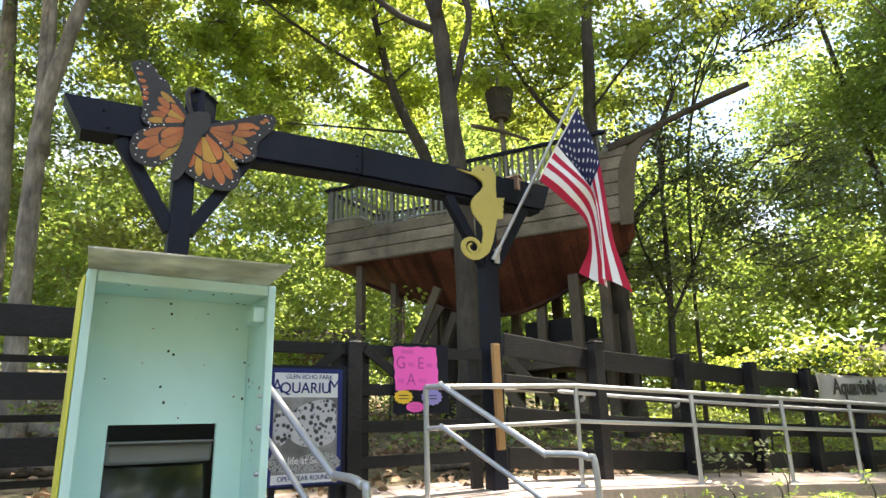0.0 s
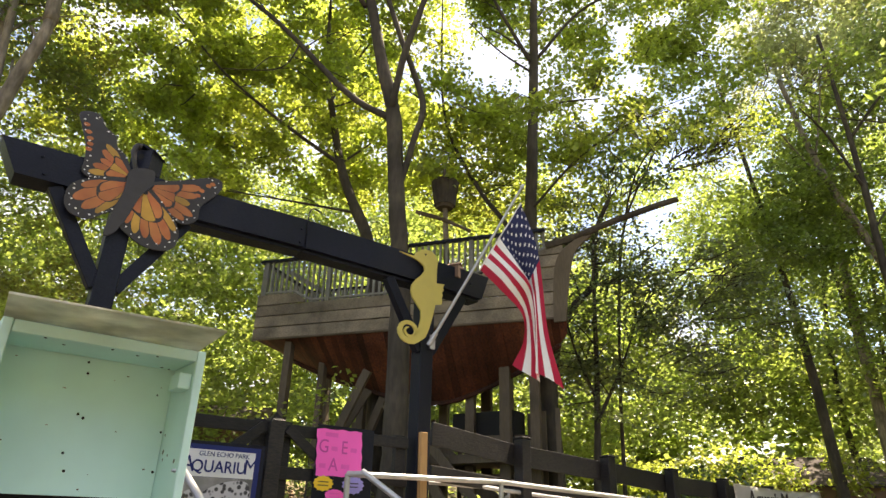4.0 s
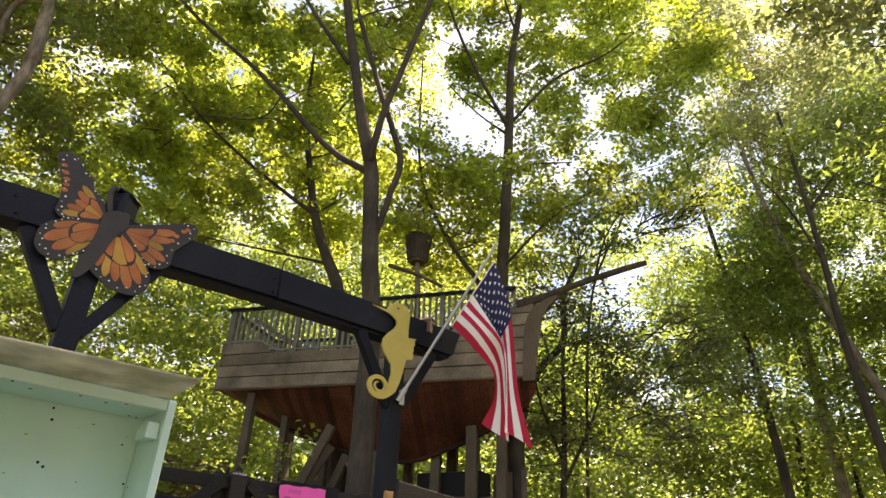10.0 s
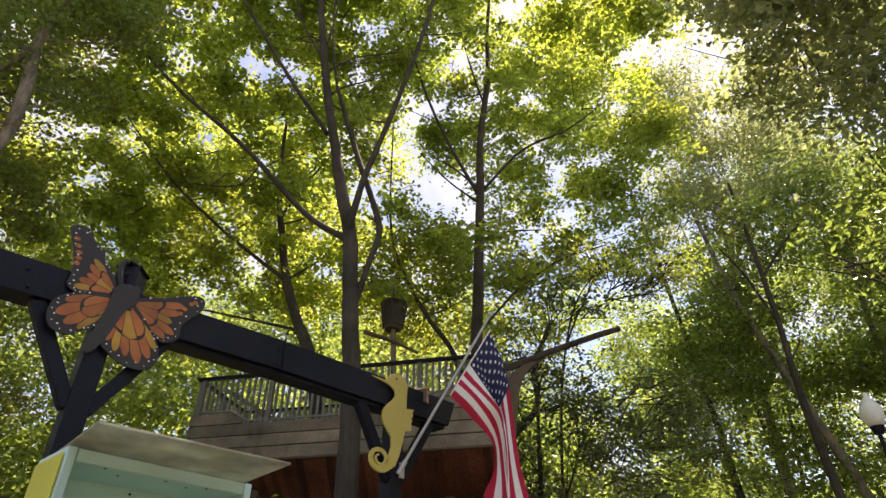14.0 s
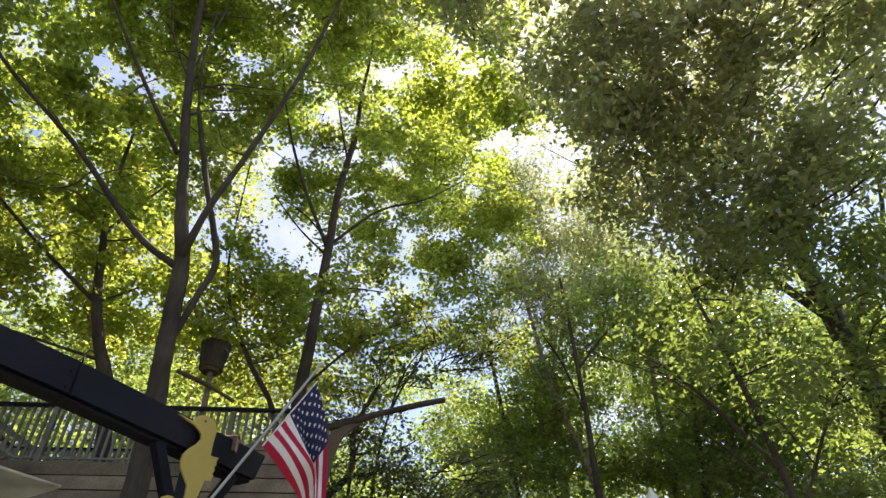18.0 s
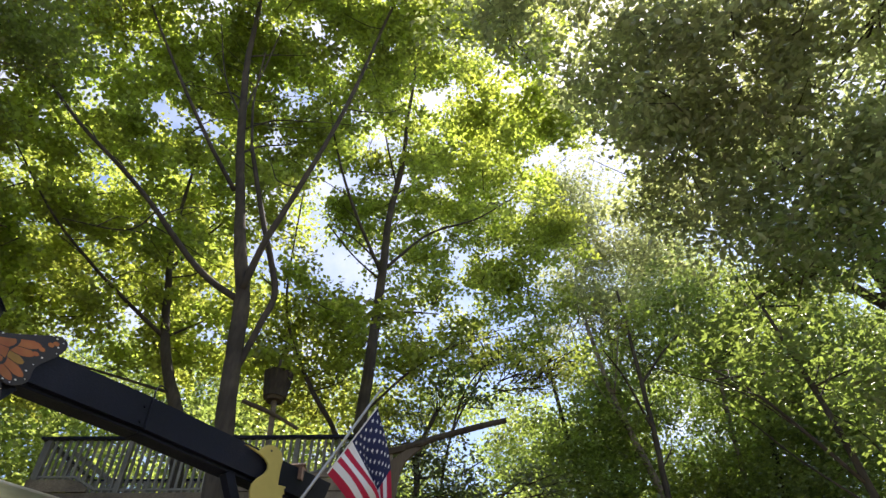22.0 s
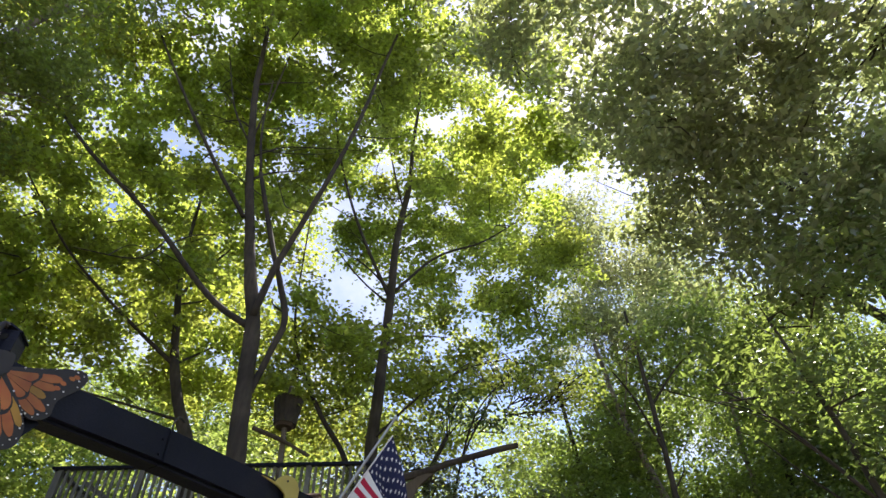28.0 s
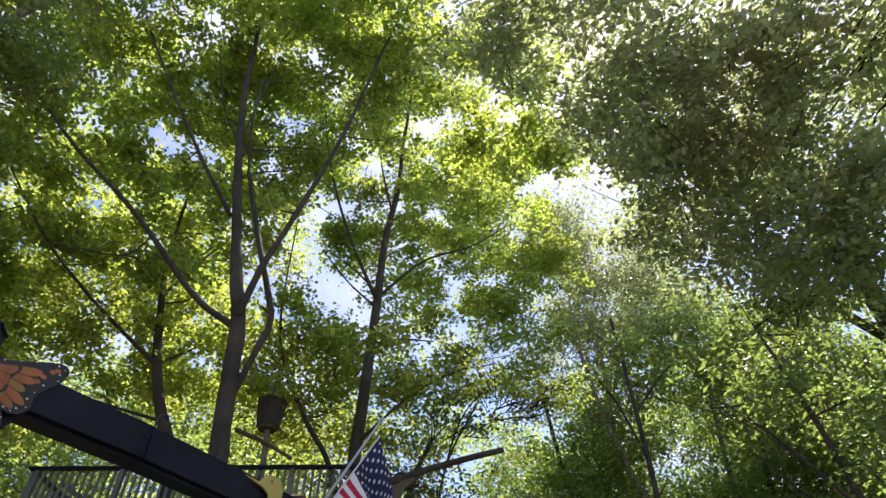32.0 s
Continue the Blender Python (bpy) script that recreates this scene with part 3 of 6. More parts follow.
def make_book_box():
    W, D, T, Z0, Z1 = 0.653, 0.253, 0.03, 1.10, 2.097
    b = thing("book_box", "empty mint-green wooden book box with a frosted plastic roof sheet", "book box", BOX_M @ Vector((W / 2, D / 2, Z0)))
    B = lambda x, y, z, size, bev=0.004: add_box(bmesh.new(), BOX_M @ pose(x, y, z), size, bev)
    zc, h = (Z0 + Z1) / 2, Z1 - Z0
    part("side_panel", B(T / 2, D / 2, zc, (T, D, h)), M_MINT, b)
    part("side_facing", B(-0.006, D / 2, zc - 0.01, (0.008, D - 0.02, h - 0.02)), M_YELLOWSIDE, b, "yellow-painted outer side")
    part("side_panel", B(W - T / 2, D / 2, zc, (T, D, h)), M_MINT, b)
    part("floor_board", B(W / 2, D / 2, Z0 + T / 2, (W - 2 * T - 0.004, D, T)), M_MINT, b)
    part("top_board", B(W / 2, D / 2 - 0.012, Z1 - 0.022, (W - 2 * T - 0.004, D - 0.026, 0.04)), M_MINT, b)
    # back panel with an opening in its lower middle
    x0, x1, zt = 0.139, 0.516, 1.583
    part("back_panel", B(W / 2, D - 0.01, (zt + Z1) / 2, (W - 2 * T - 0.004, 0.02, Z1 - zt), 0), M_MINT, b)
    part("back_panel", B((x0 + T) / 2, D - 0.01, (Z0 + zt) / 2, (x0 - T - 0.002, 0.02, zt - Z0), 0), M_MINT, b)
    part("back_panel", B((x1 + W - T) / 2, D - 0.01, (Z0 + zt) / 2, (W - T - x1 - 0.002, 0.02, zt - Z0), 0), M_MINT, b)
    part("corner_block", B(W - T - 0.024, 0.075, 1.985, (0.045, 0.10, 0.058)), M_MINT, b)
    # black sheet paints the dark of the slot above the tray
    part("backing", B((x0 + x1) / 2, D + 0.12, 1.36, (x1 - x0 + 0.1, 0.02, 0.6)), M_HOLE, b, "matte black sheet standing in for the dark inside the opening")
    part("tray_lip", B((x0 + x1) / 2, D + 0.02, 1.48, (x1 - x0 - 0.01, 0.045, 0.075), 0.012), M_TRAY, b, "grey plastic tray lip")
    part("tray_ledge", B((x0 + x1) / 2, D + 0.0, 1.52, (x1 - x0 - 0.012, 0.09, 0.008), 0.002), M_TRAY, b)
    part("tray_front", add_box(bmesh.new(), BOX_M @ pose((x0 + x1) / 2, D + 0.05, 1.26, -8, 0, 0), (x1 - x0 - 0.014, 0.012, 0.39), 0.003), M_GLASS, b, "glossy black tray front")
    part("roof_sheet", add_box(bmesh.new(), BOX_M @ pose(0.315, 0.02, 2.103, 0, 0, -4.8), (0.625, 0.62, 0.008), 0.002), M_ROOF, b, "frosted plastic roof sheet jutting forward")
    for x in (0.08, 0.36, 0.62):
        part("roof_screw", tube([BOX_M @ Vector((x, 0.02, 2.107)), BOX_M @ Vector((x, 0.02, 2.113))], 0.008, 0.006, 8, 1), M_STEEL, b)
    part("post", B(W / 2, D / 2 + 0.05, 0.5, (0.09, 0.09, 1.2)), M_TIMBER, b)
    rnd = random.Random(5)
    holes = [(0.312, 2.039), (0.318, 1.999), (0.318, 1.854), (0.337, 1.842), (0.301, 1.72), (0.317, 1.662), (0.572, 1.954), (0.612, 1.82), (0.61, 1.677)]
    for x, z in holes:
        part("screw_hole", tube([BOX_M @ Vector((x, D - 0.021, z)), BOX_M @ Vector((x, D - 0.0225, z))], 0.0035 + 0.002 * rnd.random(), 0.0035, 8, 1), M_HOLE, b)
    for x, y in ((0.131, 0.02), (0.196, 0.078), (0.339, 0.03), (0.43, 0.06), (0.487, 0.02), (0.56, 0.2), (0.59, 0.21)):
        part("screw_hole", tube([BOX_M @ Vector((x, y, Z1 - 0.0415)), BOX_M @ Vector((x, y, Z1 - 0.0435))], 0.006, 0.005, 8, 1), M_HOLE, b)
    for i in range(11):
        x, z, w = rnd.uniform(0.06, 0.6), rnd.uniform(1.6, 2.03), rnd.uniform(0.003, 0.009)
        m = BOX_M @ pose(x, D - 0.0203, z)
        ring = [(w * rnd.uniform(0.5, 1.0) * math.cos(k * 1.047), w * rnd.uniform(0.2, 0.5) * math.sin(k * 1.047)) for k in range(6)]
        part("paint_chip", slab(ring, m, 0.0006), M_TIMBER if i % 3 else M_STONE, b)
    for i in range(9):
        y, z, w = rnd.uniform(0.03, 0.22), rnd.uniform(1.3, 1.95), rnd.uniform(0.004, 0.012)
        m = BOX_M @ pose(W - T - 0.0003, y, z, 0, 0, 90)
        ring = [(w * rnd.uniform(0.4, 0.8) * math.cos(k * 1.047), w * rnd.uniform(0.5, 1.1) * math.sin(k * 1.047)) for k in range(6)]
        part("paint_chip", slab(ring, m, -0.0006), M_TIMBER, b)
    for z, r in ((1.675, 0.007), (1.562, 0.013), (1.40, 0.011)):
        part("latch_bolt", tube([BOX_M @ Vector((W - T + 0.002, 0.02, z)), BOX_M @ Vector((W - T - 0.014, 0.02, z))], r, r * 0.7, 8, 1), M_STEEL, b)


make_book_box()

# ---- ship ----
SHIP_A = Vector((-3.57, 13.1, 0))            # the stern corner on the street side
SHIP_E = Vector((6.29, -2.35, 0)).normalized()
SHIP_N = Vector((-2.35, -6.29, 0)).normalized()
SHIP_L = 6.62


def hull_width(t):
    """The hull's width at t of its length, from the stern (0) to the stem (1); the street side is straight."""
    return 2.1 * math.sqrt(max(0.0, 1 - max(0.0, (t - 0.4) / 0.6) ** 2.4)) + 0.03


def sheer(t):
    """Height of the planking's upper edge."""
    if t < 0.12:
        return 5.98
    if t < 0.2:
        return 5.98 - 0.24 * (0.5 - 0.5 * math.cos(math.pi * (t - 0.12) / 0.08))
    return 5.74 + 0.72 * max(0.0, (t - 0.45) / 0.55) ** 1.7


def keel(t):
    return 3.74 + (1.23 * ((0.6 - t) / 0.6) ** 1.6 if t < 0.6 else 0.95 * ((t - 0.6) / 0.4) ** 1.3)


LOW = 5.0


def hull(t, side, z, out=0.0):
    """side 1: the street side; -1: the far side; between: inside."""
    w = hull_width(t)
    p = SHIP_A + SHIP_E * (t * SHIP_L) - SHIP_N * ((1 - side) / 2 * w - (1 if side > 0 else -1) * out)
    return Vector((p.x, p.y, z))


def make_ship():
    s = thing("play_ship", "grey weathered timber ship play house on posts with rust-brown belly", "play house", SHIP_A + SHIP_E * 3.3 + Vector((0, 0, 1.2)))
    # side planks, row by row
    rnd = random.Random(3)
    for side in (1, -1):
        for row in range(7):
            z0, z1 = LOW + 0.245 * row, LOW + 0.245 * (row + 1) - 0.014
            ts = [i / 40 for i in range(41)]
            runs, run = [], []
            for t in ts:
                if sheer(t) > z0 + 0.05:
                    run.append(t)
                else:
                    if len(run) > 1:
                        runs.append(run)
                    run = []
            if len(run) > 1:
                runs.append(run)
            for run in runs:
                cut = len(run) // 2 + rnd.randint(-6, 6) if len(run) > 24 else len(run)
                for piece in (run[: cut + 1], run[cut:]):
                    if len(piece) < 2:
                        continue
                    off = rnd.uniform(0, 0.012)
                    bm = bmesh.new()
                    rings = []
                    for t in piece:
                        top = max(z0 + 0.02, min(z1, sheer(t)))
                        rings.append([bm.verts.new(hull(t, side, z, o + off)) for z, o in ((z0, 0.022), (top, 0.0), (top, -0.03), (z0, -0.03))])
                    for a, b in zip(rings, rings[1:]):
                        for k in range(4):
                            bm.faces.new((a[k], a[(k + 1) % 4], b[(k + 1) % 4], b[k]))
                    bm.faces.new(rings[0])
                    bm.faces.new(rings[-1][::-1])
                    part("plank", bm, M_GREYWOOD, s)
    # transom
    for row in range(4):
        z = LOW + 0.245 * row + 0.12
        part("plank", board(hull(0.0, 1, z, -0.0), hull(0.0, -1, z, -0.0), 0.04, 0.232), M_GREYWOOD, s)
    # belly boards, athwart, from the planking down to the keel
    count = 44
    for side in (1, -1):
        for i in range(count):
            t0, t1 = i / count + 0.0003, (i + 1) / count - 0.0003
            bm = bmesh.new()
            rings = []
            lift = rnd.uniform(0, 0.014)
            for k in range(8):
                ring = []
                for t, o in ((t0, 0), (t1, 0), (t1, 0.03), (t0, 0.03)):
                    w = 1 - k / 7
                    z = LOW - (LOW - keel(t)) * (k / 7) ** 0.85 + o + lift
                    ring.append(bm.verts.new(hull(t, side * w if k < 7 else 0.0, z, 0.004 if k < 7 else 0)))
                rings.append(ring)
            for a, b in zip(rings, rings[1:]):
                for k in range(4):
                    bm.faces.new((a[k], a[(k + 1) % 4], b[(k + 1) % 4], b[k]))
            bm.faces.new(rings[0])
            bm.faces.new(rings[-1][::-1])
            part("belly_board", bm, M_BELLY, s)
    # keel timber
    part("keel", tube([hull(t, 0.0, keel(t) - 0.03) for t in (0.03, 0.15, 0.3, 0.45, 0.6, 0.75, 0.88, 0.97)], 0.05, 0.045, 6, 3), M_BELLY, s)
    # edge trim under the planks
    for side in (1, -1):
        part("rub_rail", pipe([hull(t, side, LOW - 0.02, 0.0) for t in [i / 14 for i in range(15)]], 0.028, 6, 2), M_TIMBER, s)
    # deck
    bm = bmesh.new()
    ts = [0.01 + 0.97 * i / 20 for i in range(21)]
    rings = [[bm.verts.new(hull(t, sd, z, -0.06 if hull_width(t) > 0.2 else 0)) for sd, z in ((1, 5.45), (-1, 5.45), (-1, 5.40), (1, 5.40))] for t in ts]
    for a, b in zip(rings, rings[1:]):
        for k in range(4):
            bm.faces.new((a[k], a[(k + 1) % 4], b[(k + 1) % 4], b[k]))
    part("deck", bm, M_GREYWOOD, s)
    # stem and bowsprit
    stem = [SHIP_A + SHIP_E * d + Vector((0, 0, z)) for d, z in ((6.56, 4.9), (6.60, 5.5), (6.67, 6.0), (6.8, 6.28), (7.1, 6.52))]
    bm = bmesh.new()
    rings = []
    for i, q in enumerate(smooth_line(stem, 4)):
        f = i / 16
        wide = 0.06 + 0.04 * math.sin(math.pi * f)
        rings.append([bm.verts.new(q + SHIP_E * a + SHIP_N * b) for a, b in ((-wide - 0.1, 0.035), (wide, 0.035), (wide, -0.035), (-wide - 0.1, -0.035))])
    for a, b in zip(rings, rings[1:]):
        for k in range(4):
            bm.faces.new((a[k], a[(k + 1) % 4], b[(k + 1) % 4], b[k]))
    bm.faces.new(rings[0])
    bm.faces.new(rings[-1][::-1])
    part("stem", bm, M_TIMBER, s, "curved grey-brown bow timber")
    part("bowsprit", tube([SHIP_A + SHIP_E * d + Vector((0, 0, z)) for d, z in ((6.3, 6.40), (6.9, 6.54), (7.7, 6.80), (8.75, 7.06))], 0.075, 0.055, 10, 3, 0.25), M_BARK, s, "rough log bowsprit")
    # railing
    TOP = 6.76
    for side in (1, -1):
        n = 15
        line = [hull(0.95 * i / n, side, TOP, -0.03) for i in range(n + 1)]
        for a, b in zip(line, line[1:]):
            part("top_rail", board(a, b, 0.11, 0.05, 0.0), M_BLACK, s)
        for i in range(48):
            t = 0.015 + 0.93 * i / 47
            foot = max(5.46, min(sheer(t) - 0.1, 6.6))
            q = hull(t, side, foot, -0.06)
            big = i % 12 == 0
            part("rail_post" if big else "picket", board(q, Vector((q.x, q.y, TOP - 0.02)), 0.09 if big else 0.035, 0.09 if big else 0.045, 0.0, SHIP_E), M_PICKET, s)
        part("low_rail", pipe([hull(0.95 * i / n, side, max(sheer(0.95 * i / n), 5.6) + 0.05, -0.06) for i in range(n + 1)], 0.03, 6, 1), M_PICKET, s)
    part("top_rail", board(hull(0.0, 1, TOP, 0.03), hull(0.0, -1, TOP, 0.03), 0.11, 0.05), M_BLACK, s)
    for i in range(12):
        q = hull(0.0, 1, 5.9) .lerp(hull(0.0, -1, 5.9), (i + 0.5) / 12)
        part("picket", board(q, Vector((q.x, q.y, TOP - 0.02)), 0.035, 0.045, 0.0, SHIP_E), M_PICKET, s)
    part("stair_rail", board(hull(0.06, 0.6, 6.66), hull(0.3, 0.5, 5.7), 0.04, 0.09), M_PICKET, s)
    # mast, yard and crow's nest
    mx, my = 0.42, 12.1
    part("mast", tube([(mx + 0.12, my, 5.4), (mx, my, 7.75)], 0.075, 0.055, 10, 2), M_GREYWOOD, s)
    part("yard", tube([(mx - 0.62, my - 0.06, 7.62), (mx, my - 0.10, 7.42), (mx + 0.56, my - 0.06, 7.2)], 0.048, 0.035, 8, 3, 0.3), M_TIMBER, s)
    nest = part("crows_nest", tube([(mx - 0.01, my, 7.74), (mx - 0.01, my, 7.82), (mx - 0.01, my, 8.34)], 0.17, 0.26, 14, 1), M_TIMBER, s, "barrel-shaped crow's nest, staves darkened as a silhouette")
    # staves take the dark bark colour to paint the nest's backlit silhouette
    for i in range(16):
        a = 2 * math.pi * i / 16
        d = Vector((math.cos(a), math.sin(a), 0))
        part("stave", board(Vector((mx - 0.01, my, 7.80)) + d * 0.21, Vector((mx - 0.01, my, 8.36 + 0.01 * (i % 3))) + d * 0.29, 0.118, 0.024, 0.003, d), M_BARK, nest)
    part("mast_tip", tube([(mx - 0.02, my, 8.4), (mx - 0.04, my, 8.8)], 0.04, 0.025, 8, 1), M_GREYWOOD, s)
    # posts and struts below
    for t, side, thick in ((0.12, 0.8, 0.16), (0.12, -0.8, 0.16), (0.2, 0.3, 0.14), (0.36, -0.75, 0.18), (0.5, 0.0, 0.2), (0.56, -0.75, 0.18), (0.68, -0.15, 0.18), (0.80, 0.1, 0.2), (0.78, -0.7, 0.2), (0.3, -0.3, 0.16), (0.46, -0.45, 0.2), (0.88, -0.35, 0.18), (0.7, -0.9, 0.2), (0.28, -0.85, 0.18)):
        q = hull(t, side, 0)
        g = ground_height(q.x, q.y) - 0.2
        top = LOW - (LOW - keel(t)) * (1 - abs(side)) ** 0.85
        part("support_post", board((q.x, q.y, g), (q.x, q.y, top + 0.10), thick, thick, 0.01, SHIP_E), M_TIMBER, s)
    for a, b in (((0.27, 0.85, 2.4), (0.40, 0.8, 4.25)), ((0.72, 0.5, 1.9), (0.47, 0.55, 3.75)), ((0.3, 0.2, 2.0), (0.42, 0.3, 3.8)), ((0.46, 0.7, 3.6), (0.66, 0.8, 1.7)), ((0.22, 0.5, 2.3), (0.36, 0.2, 4.0))):
        part("strut", board(hull(a[0], a[1], a[2]), hull(b[0], b[1], b[2]), 0.10, 0.17, 0.008), M_TIMBER, s)
    for i in range(16):
        t = 0.22 + 0.048 * i
        q = hull(t, -1.0, 0)
        part("slat", board((q.x, q.y, 1.9), (q.x, q.y, 3.55), 0.04, 0.09, 0.0, SHIP_E), M_TIMBER, s)
    part("platform", board(hull(0.46, -0.7, 2.62), hull(0.95, -0.7, 2.62), 1.3, 0.16), M_TIMBER, s)
    part("stair_stringer", board(hull(0.5, -0.3, 3.3), hull(0.78, -0.35, 1.75), 0.06, 0.26), M_TIMBER, s)
    # black block added for the deep shade under the hull
    part("dark_fill", board(hull(0.62, -0.6, 3.2), hull(0.82, -0.6, 3.2), 0.5, 0.7), M_HOLE, s, "black block added to darken the space under the hull")
    for z in (2.3, 3.0):
        part("cross_beam", board(hull(0.5, -0.2, z), hull(0.85, -0.5, z), 0.08, 0.18), M_TIMBER, s)


make_ship()


# ---- trees ----
STAND = Vector((0.0, -0.2, 1.55))


def polar(az, el, d):
    """A place by bearing from +y towards +x, height angle and distance from where one stands."""
    a, e = radians(az), radians(el)
    return STAND + Vector((math.sin(a) * math.cos(e), math.cos(a) * math.cos(e), math.sin(e))) * d


# open sky between the crowns: bearing, height angle, half-width in degrees
CLEARINGS = ((5.8, 38.9, 0.9), (2.8, 40.4, 0.3), (9.2, 37.5, 0.4), (38.8, 51.0, -0.45), (41.8, 48.4, -0.45),
             (31.5, 27.5, 0.4), (17.5, 29.8, 0.2), (24.0, 26.0, 0.4), (42.5, 16.6, 0.5), (42.5, 13.0, -0.2), (26.3, 7.9, -0.5))


# ground that the sun reaches through the leaves: place, radius
SUNLIT = [(RAIL_A + RAIL_DIR * s + Vector((-0.15, 0.26, 0.9)), r) for s, r in ((0.9, 0.7), (2.6, 0.75), (4.7, 0.8))]
SUNLIT += [(Vector(q), r) for *q, r in ((9.0, 19.5, 3.0, 1.7), (7.0, 20.5, 3.0, 1.5), (11.6, 19.3, 3.2, 1.4), (5.6, 16.5, 2.3, 1.2), (4.9, 9.9, 2.0, 0.8), (-4.6, 7.2, 1.2, 0.9), (-5.6, 9.6, 1.4, 1.0))]


def in_clearing(p):
    d = p - np.array(STAND)
    d /= np.linalg.norm(d, axis=1)[:, None]
    bad = np.zeros(len(p), bool)
    for az, el, w in CLEARINGS:
        v = np.array(polar(az, el, 1.0) - STAND)
        wob = 1 + 0.35 * np.sin(p[:, 0] * 5.1 + p[:, 2] * 4.3) * np.sin(p[:, 2] * 6.7 - p[:, 1] * 3)
        bad |= np.degrees(np.arccos(np.clip(d @ v, -1, 1))) < (w + 1.1) * wob
    for place, r in SUNLIT:
        w = p - np.array(place)
        up = w @ np.array(sun_dir)
        bad |= (np.linalg.norm(w - up[:, None] * np.array(sun_dir), axis=1) < r) & (up > 0)
    return bad


THICK = 0.46


def crown_points(rng, blobs, density, clump=0.0, tuft=0.42):
    """Places of leaf sprays in the blobs (bearing, height angle, distance, across, up): denser towards their rims, in uneven clouds."""
    out = []
    for az, el, d, ra, rz in blobs:
        n = int(density * THICK * ra * ra * rz * 4.2)
        v = rng.normal(size=(n, 3))
        v /= np.linalg.norm(v, axis=1)[:, None]
        v *= rng.random(n)[:, None] ** 0.45
        p = np.array(polar(az, el, d)) + v * np.array((ra, ra, rz))
        cloud = np.sin(p[:, 0] * 3.1 + p[:, 2] * 1.9) + np.sin(p[:, 1] * 2.7 - p[:, 2] * 2.3 + 1) + np.sin(p[:, 2] * 3.6 + p[:, 0] * 1.1 + 2)
        p = p[cloud + rng.normal(size=n) * 0.35 > clump]
        p = p[: max(1, len(p) // 5)]                       # boughs, each with a few fronds about it
        p = p[~in_clearing(p)]
        out.append(np.repeat(p, 7, axis=0) + rng.uniform(-1, 1, (len(p) * 7, 3)) * np.array((tuft, tuft, tuft * 0.4)) * (d / 14))
    return np.concatenate(out)


def leaf_mesh(name, rng, centres, per, size, spray, slim=0.75, droop=0.35, flat=0.35):
    """Fronds of folded blades: per blades along a drooping shoot about each centre."""
    n = len(centres) * per
    turn = rng.uniform(0, 2 * math.pi, len(centres))
    way = np.repeat(np.stack([np.cos(turn), np.sin(turn), rng.normal(size=len(centres)) * 0.25 - droop * 0.4], 1), per, axis=0)
    side = np.stack([-way[:, 1], way[:, 0], rng.normal(size=n) * 0.15], 1)
    t, s = rng.uniform(-1, 1, n)[:, None], rng.uniform(-1.4, 1.4, n)[:, None]
    off = way * t * spray * 2.0 + side * s * spray * 0.75 * (1.15 - 0.5 * t)
    off[:, 2] += rng.normal(size=n) * spray * flat - (off[:, 0] ** 2 + off[:, 1] ** 2) * droop * 0.8
    c = np.repeat(centres, per, axis=0) + off
    nrm = rng.normal(size=(n, 3)) * 0.5 + way * 0.3 + np.array((0, 0, 1.0))
    nrm /= np.linalg.norm(nrm, axis=1)[:, None]
    axis = way * 0.7 + side * np.sign(s) * 0.8 + rng.normal(size=(n, 3)) * 0.5 - np.array((0, 0, droop))
    axis -= nrm * (axis * nrm).sum(1)[:, None]
    axis /= np.linalg.norm(axis, axis=1)[:, None]
    wide = np.cross(nrm, axis)
    ln = (size * rng.uniform(0.75, 1.45, n))[:, None]
    fold = nrm * ln * rng.uniform(0.02, 0.14, n)[:, None]
    shape = ((0, -0.5, 0), (0.5, 0.02, 1), (0, 0.5, -0.6), (-0.5, 0.02, 1))
    faces = ((0, 1, 2), (0, 2, 3))
    k, m = len(shape), len(faces)
    v = np.empty((n, k, 3))
    for q, (a, b, f) in enumerate(shape):
        v[:, q] = c + wide * ln * a * slim + axis * ln * b + fold * f
    me = bpy.data.meshes.new(name)
    me.vertices.add(n * k)
    me.vertices.foreach_set("co", v.reshape(-1).astype(np.float32))
    tri = ((np.arange(n) * k)[:, None] + np.array(faces).reshape(-1)[None, :]).reshape(-1)
    me.loops.add(n * m * 3)
    me.loops.foreach_set("vertex_index", tri.astype(np.int32))
    me.polygons.add(n * m)
    me.polygons.foreach_set("loop_start", (np.arange(n * m) * 3).astype(np.int32))
    me.update(calc_edges=True)
    return me


def twigs(rng, centres, count, towards, mat, parent, thick=0.008):
    """Thin shoots that carry some of the sprays, from the nearest limb outwards, joined as one part."""
    bm = bmesh.new()
    pick = rng.permutation(len(centres))[:count]
    limb = [Vector(q) for q in towards]
    for i in pick:
        c = Vector(centres[i])
        a = min(limb, key=lambda q: (q - c).length)
        d = c - a
        if d.length > 1.1:
            a = c - Vector((d.x, d.y, d.z * 0.3 + 0.2)).normalized() * rng.uniform(0.5, 1.0)
        mid = a.lerp(c, 0.55) + Vector(rng.normal(size=3)) * 0.12 + Vector((0, 0, 0.1))
        prev = None
        for q, r in ((a, thick * 1.8), (mid, thick * 1.2), (c, thick * 0.5)):
            ring = [bm.verts.new(q + Vector((math.cos(k * 2.094) * r, math.sin(k * 2.094) * r, (k - 1) * r))) for k in range(3)]
            if prev:
                for k in range(3):
                    bm.faces.new((prev[k], prev[(k + 1) % 3], ring[(k + 1) % 3], ring[k]))
            prev = ring
    ob = part("twig_work", bm, mat, parent)
    ob["kind"] = "stuff"
    return ob


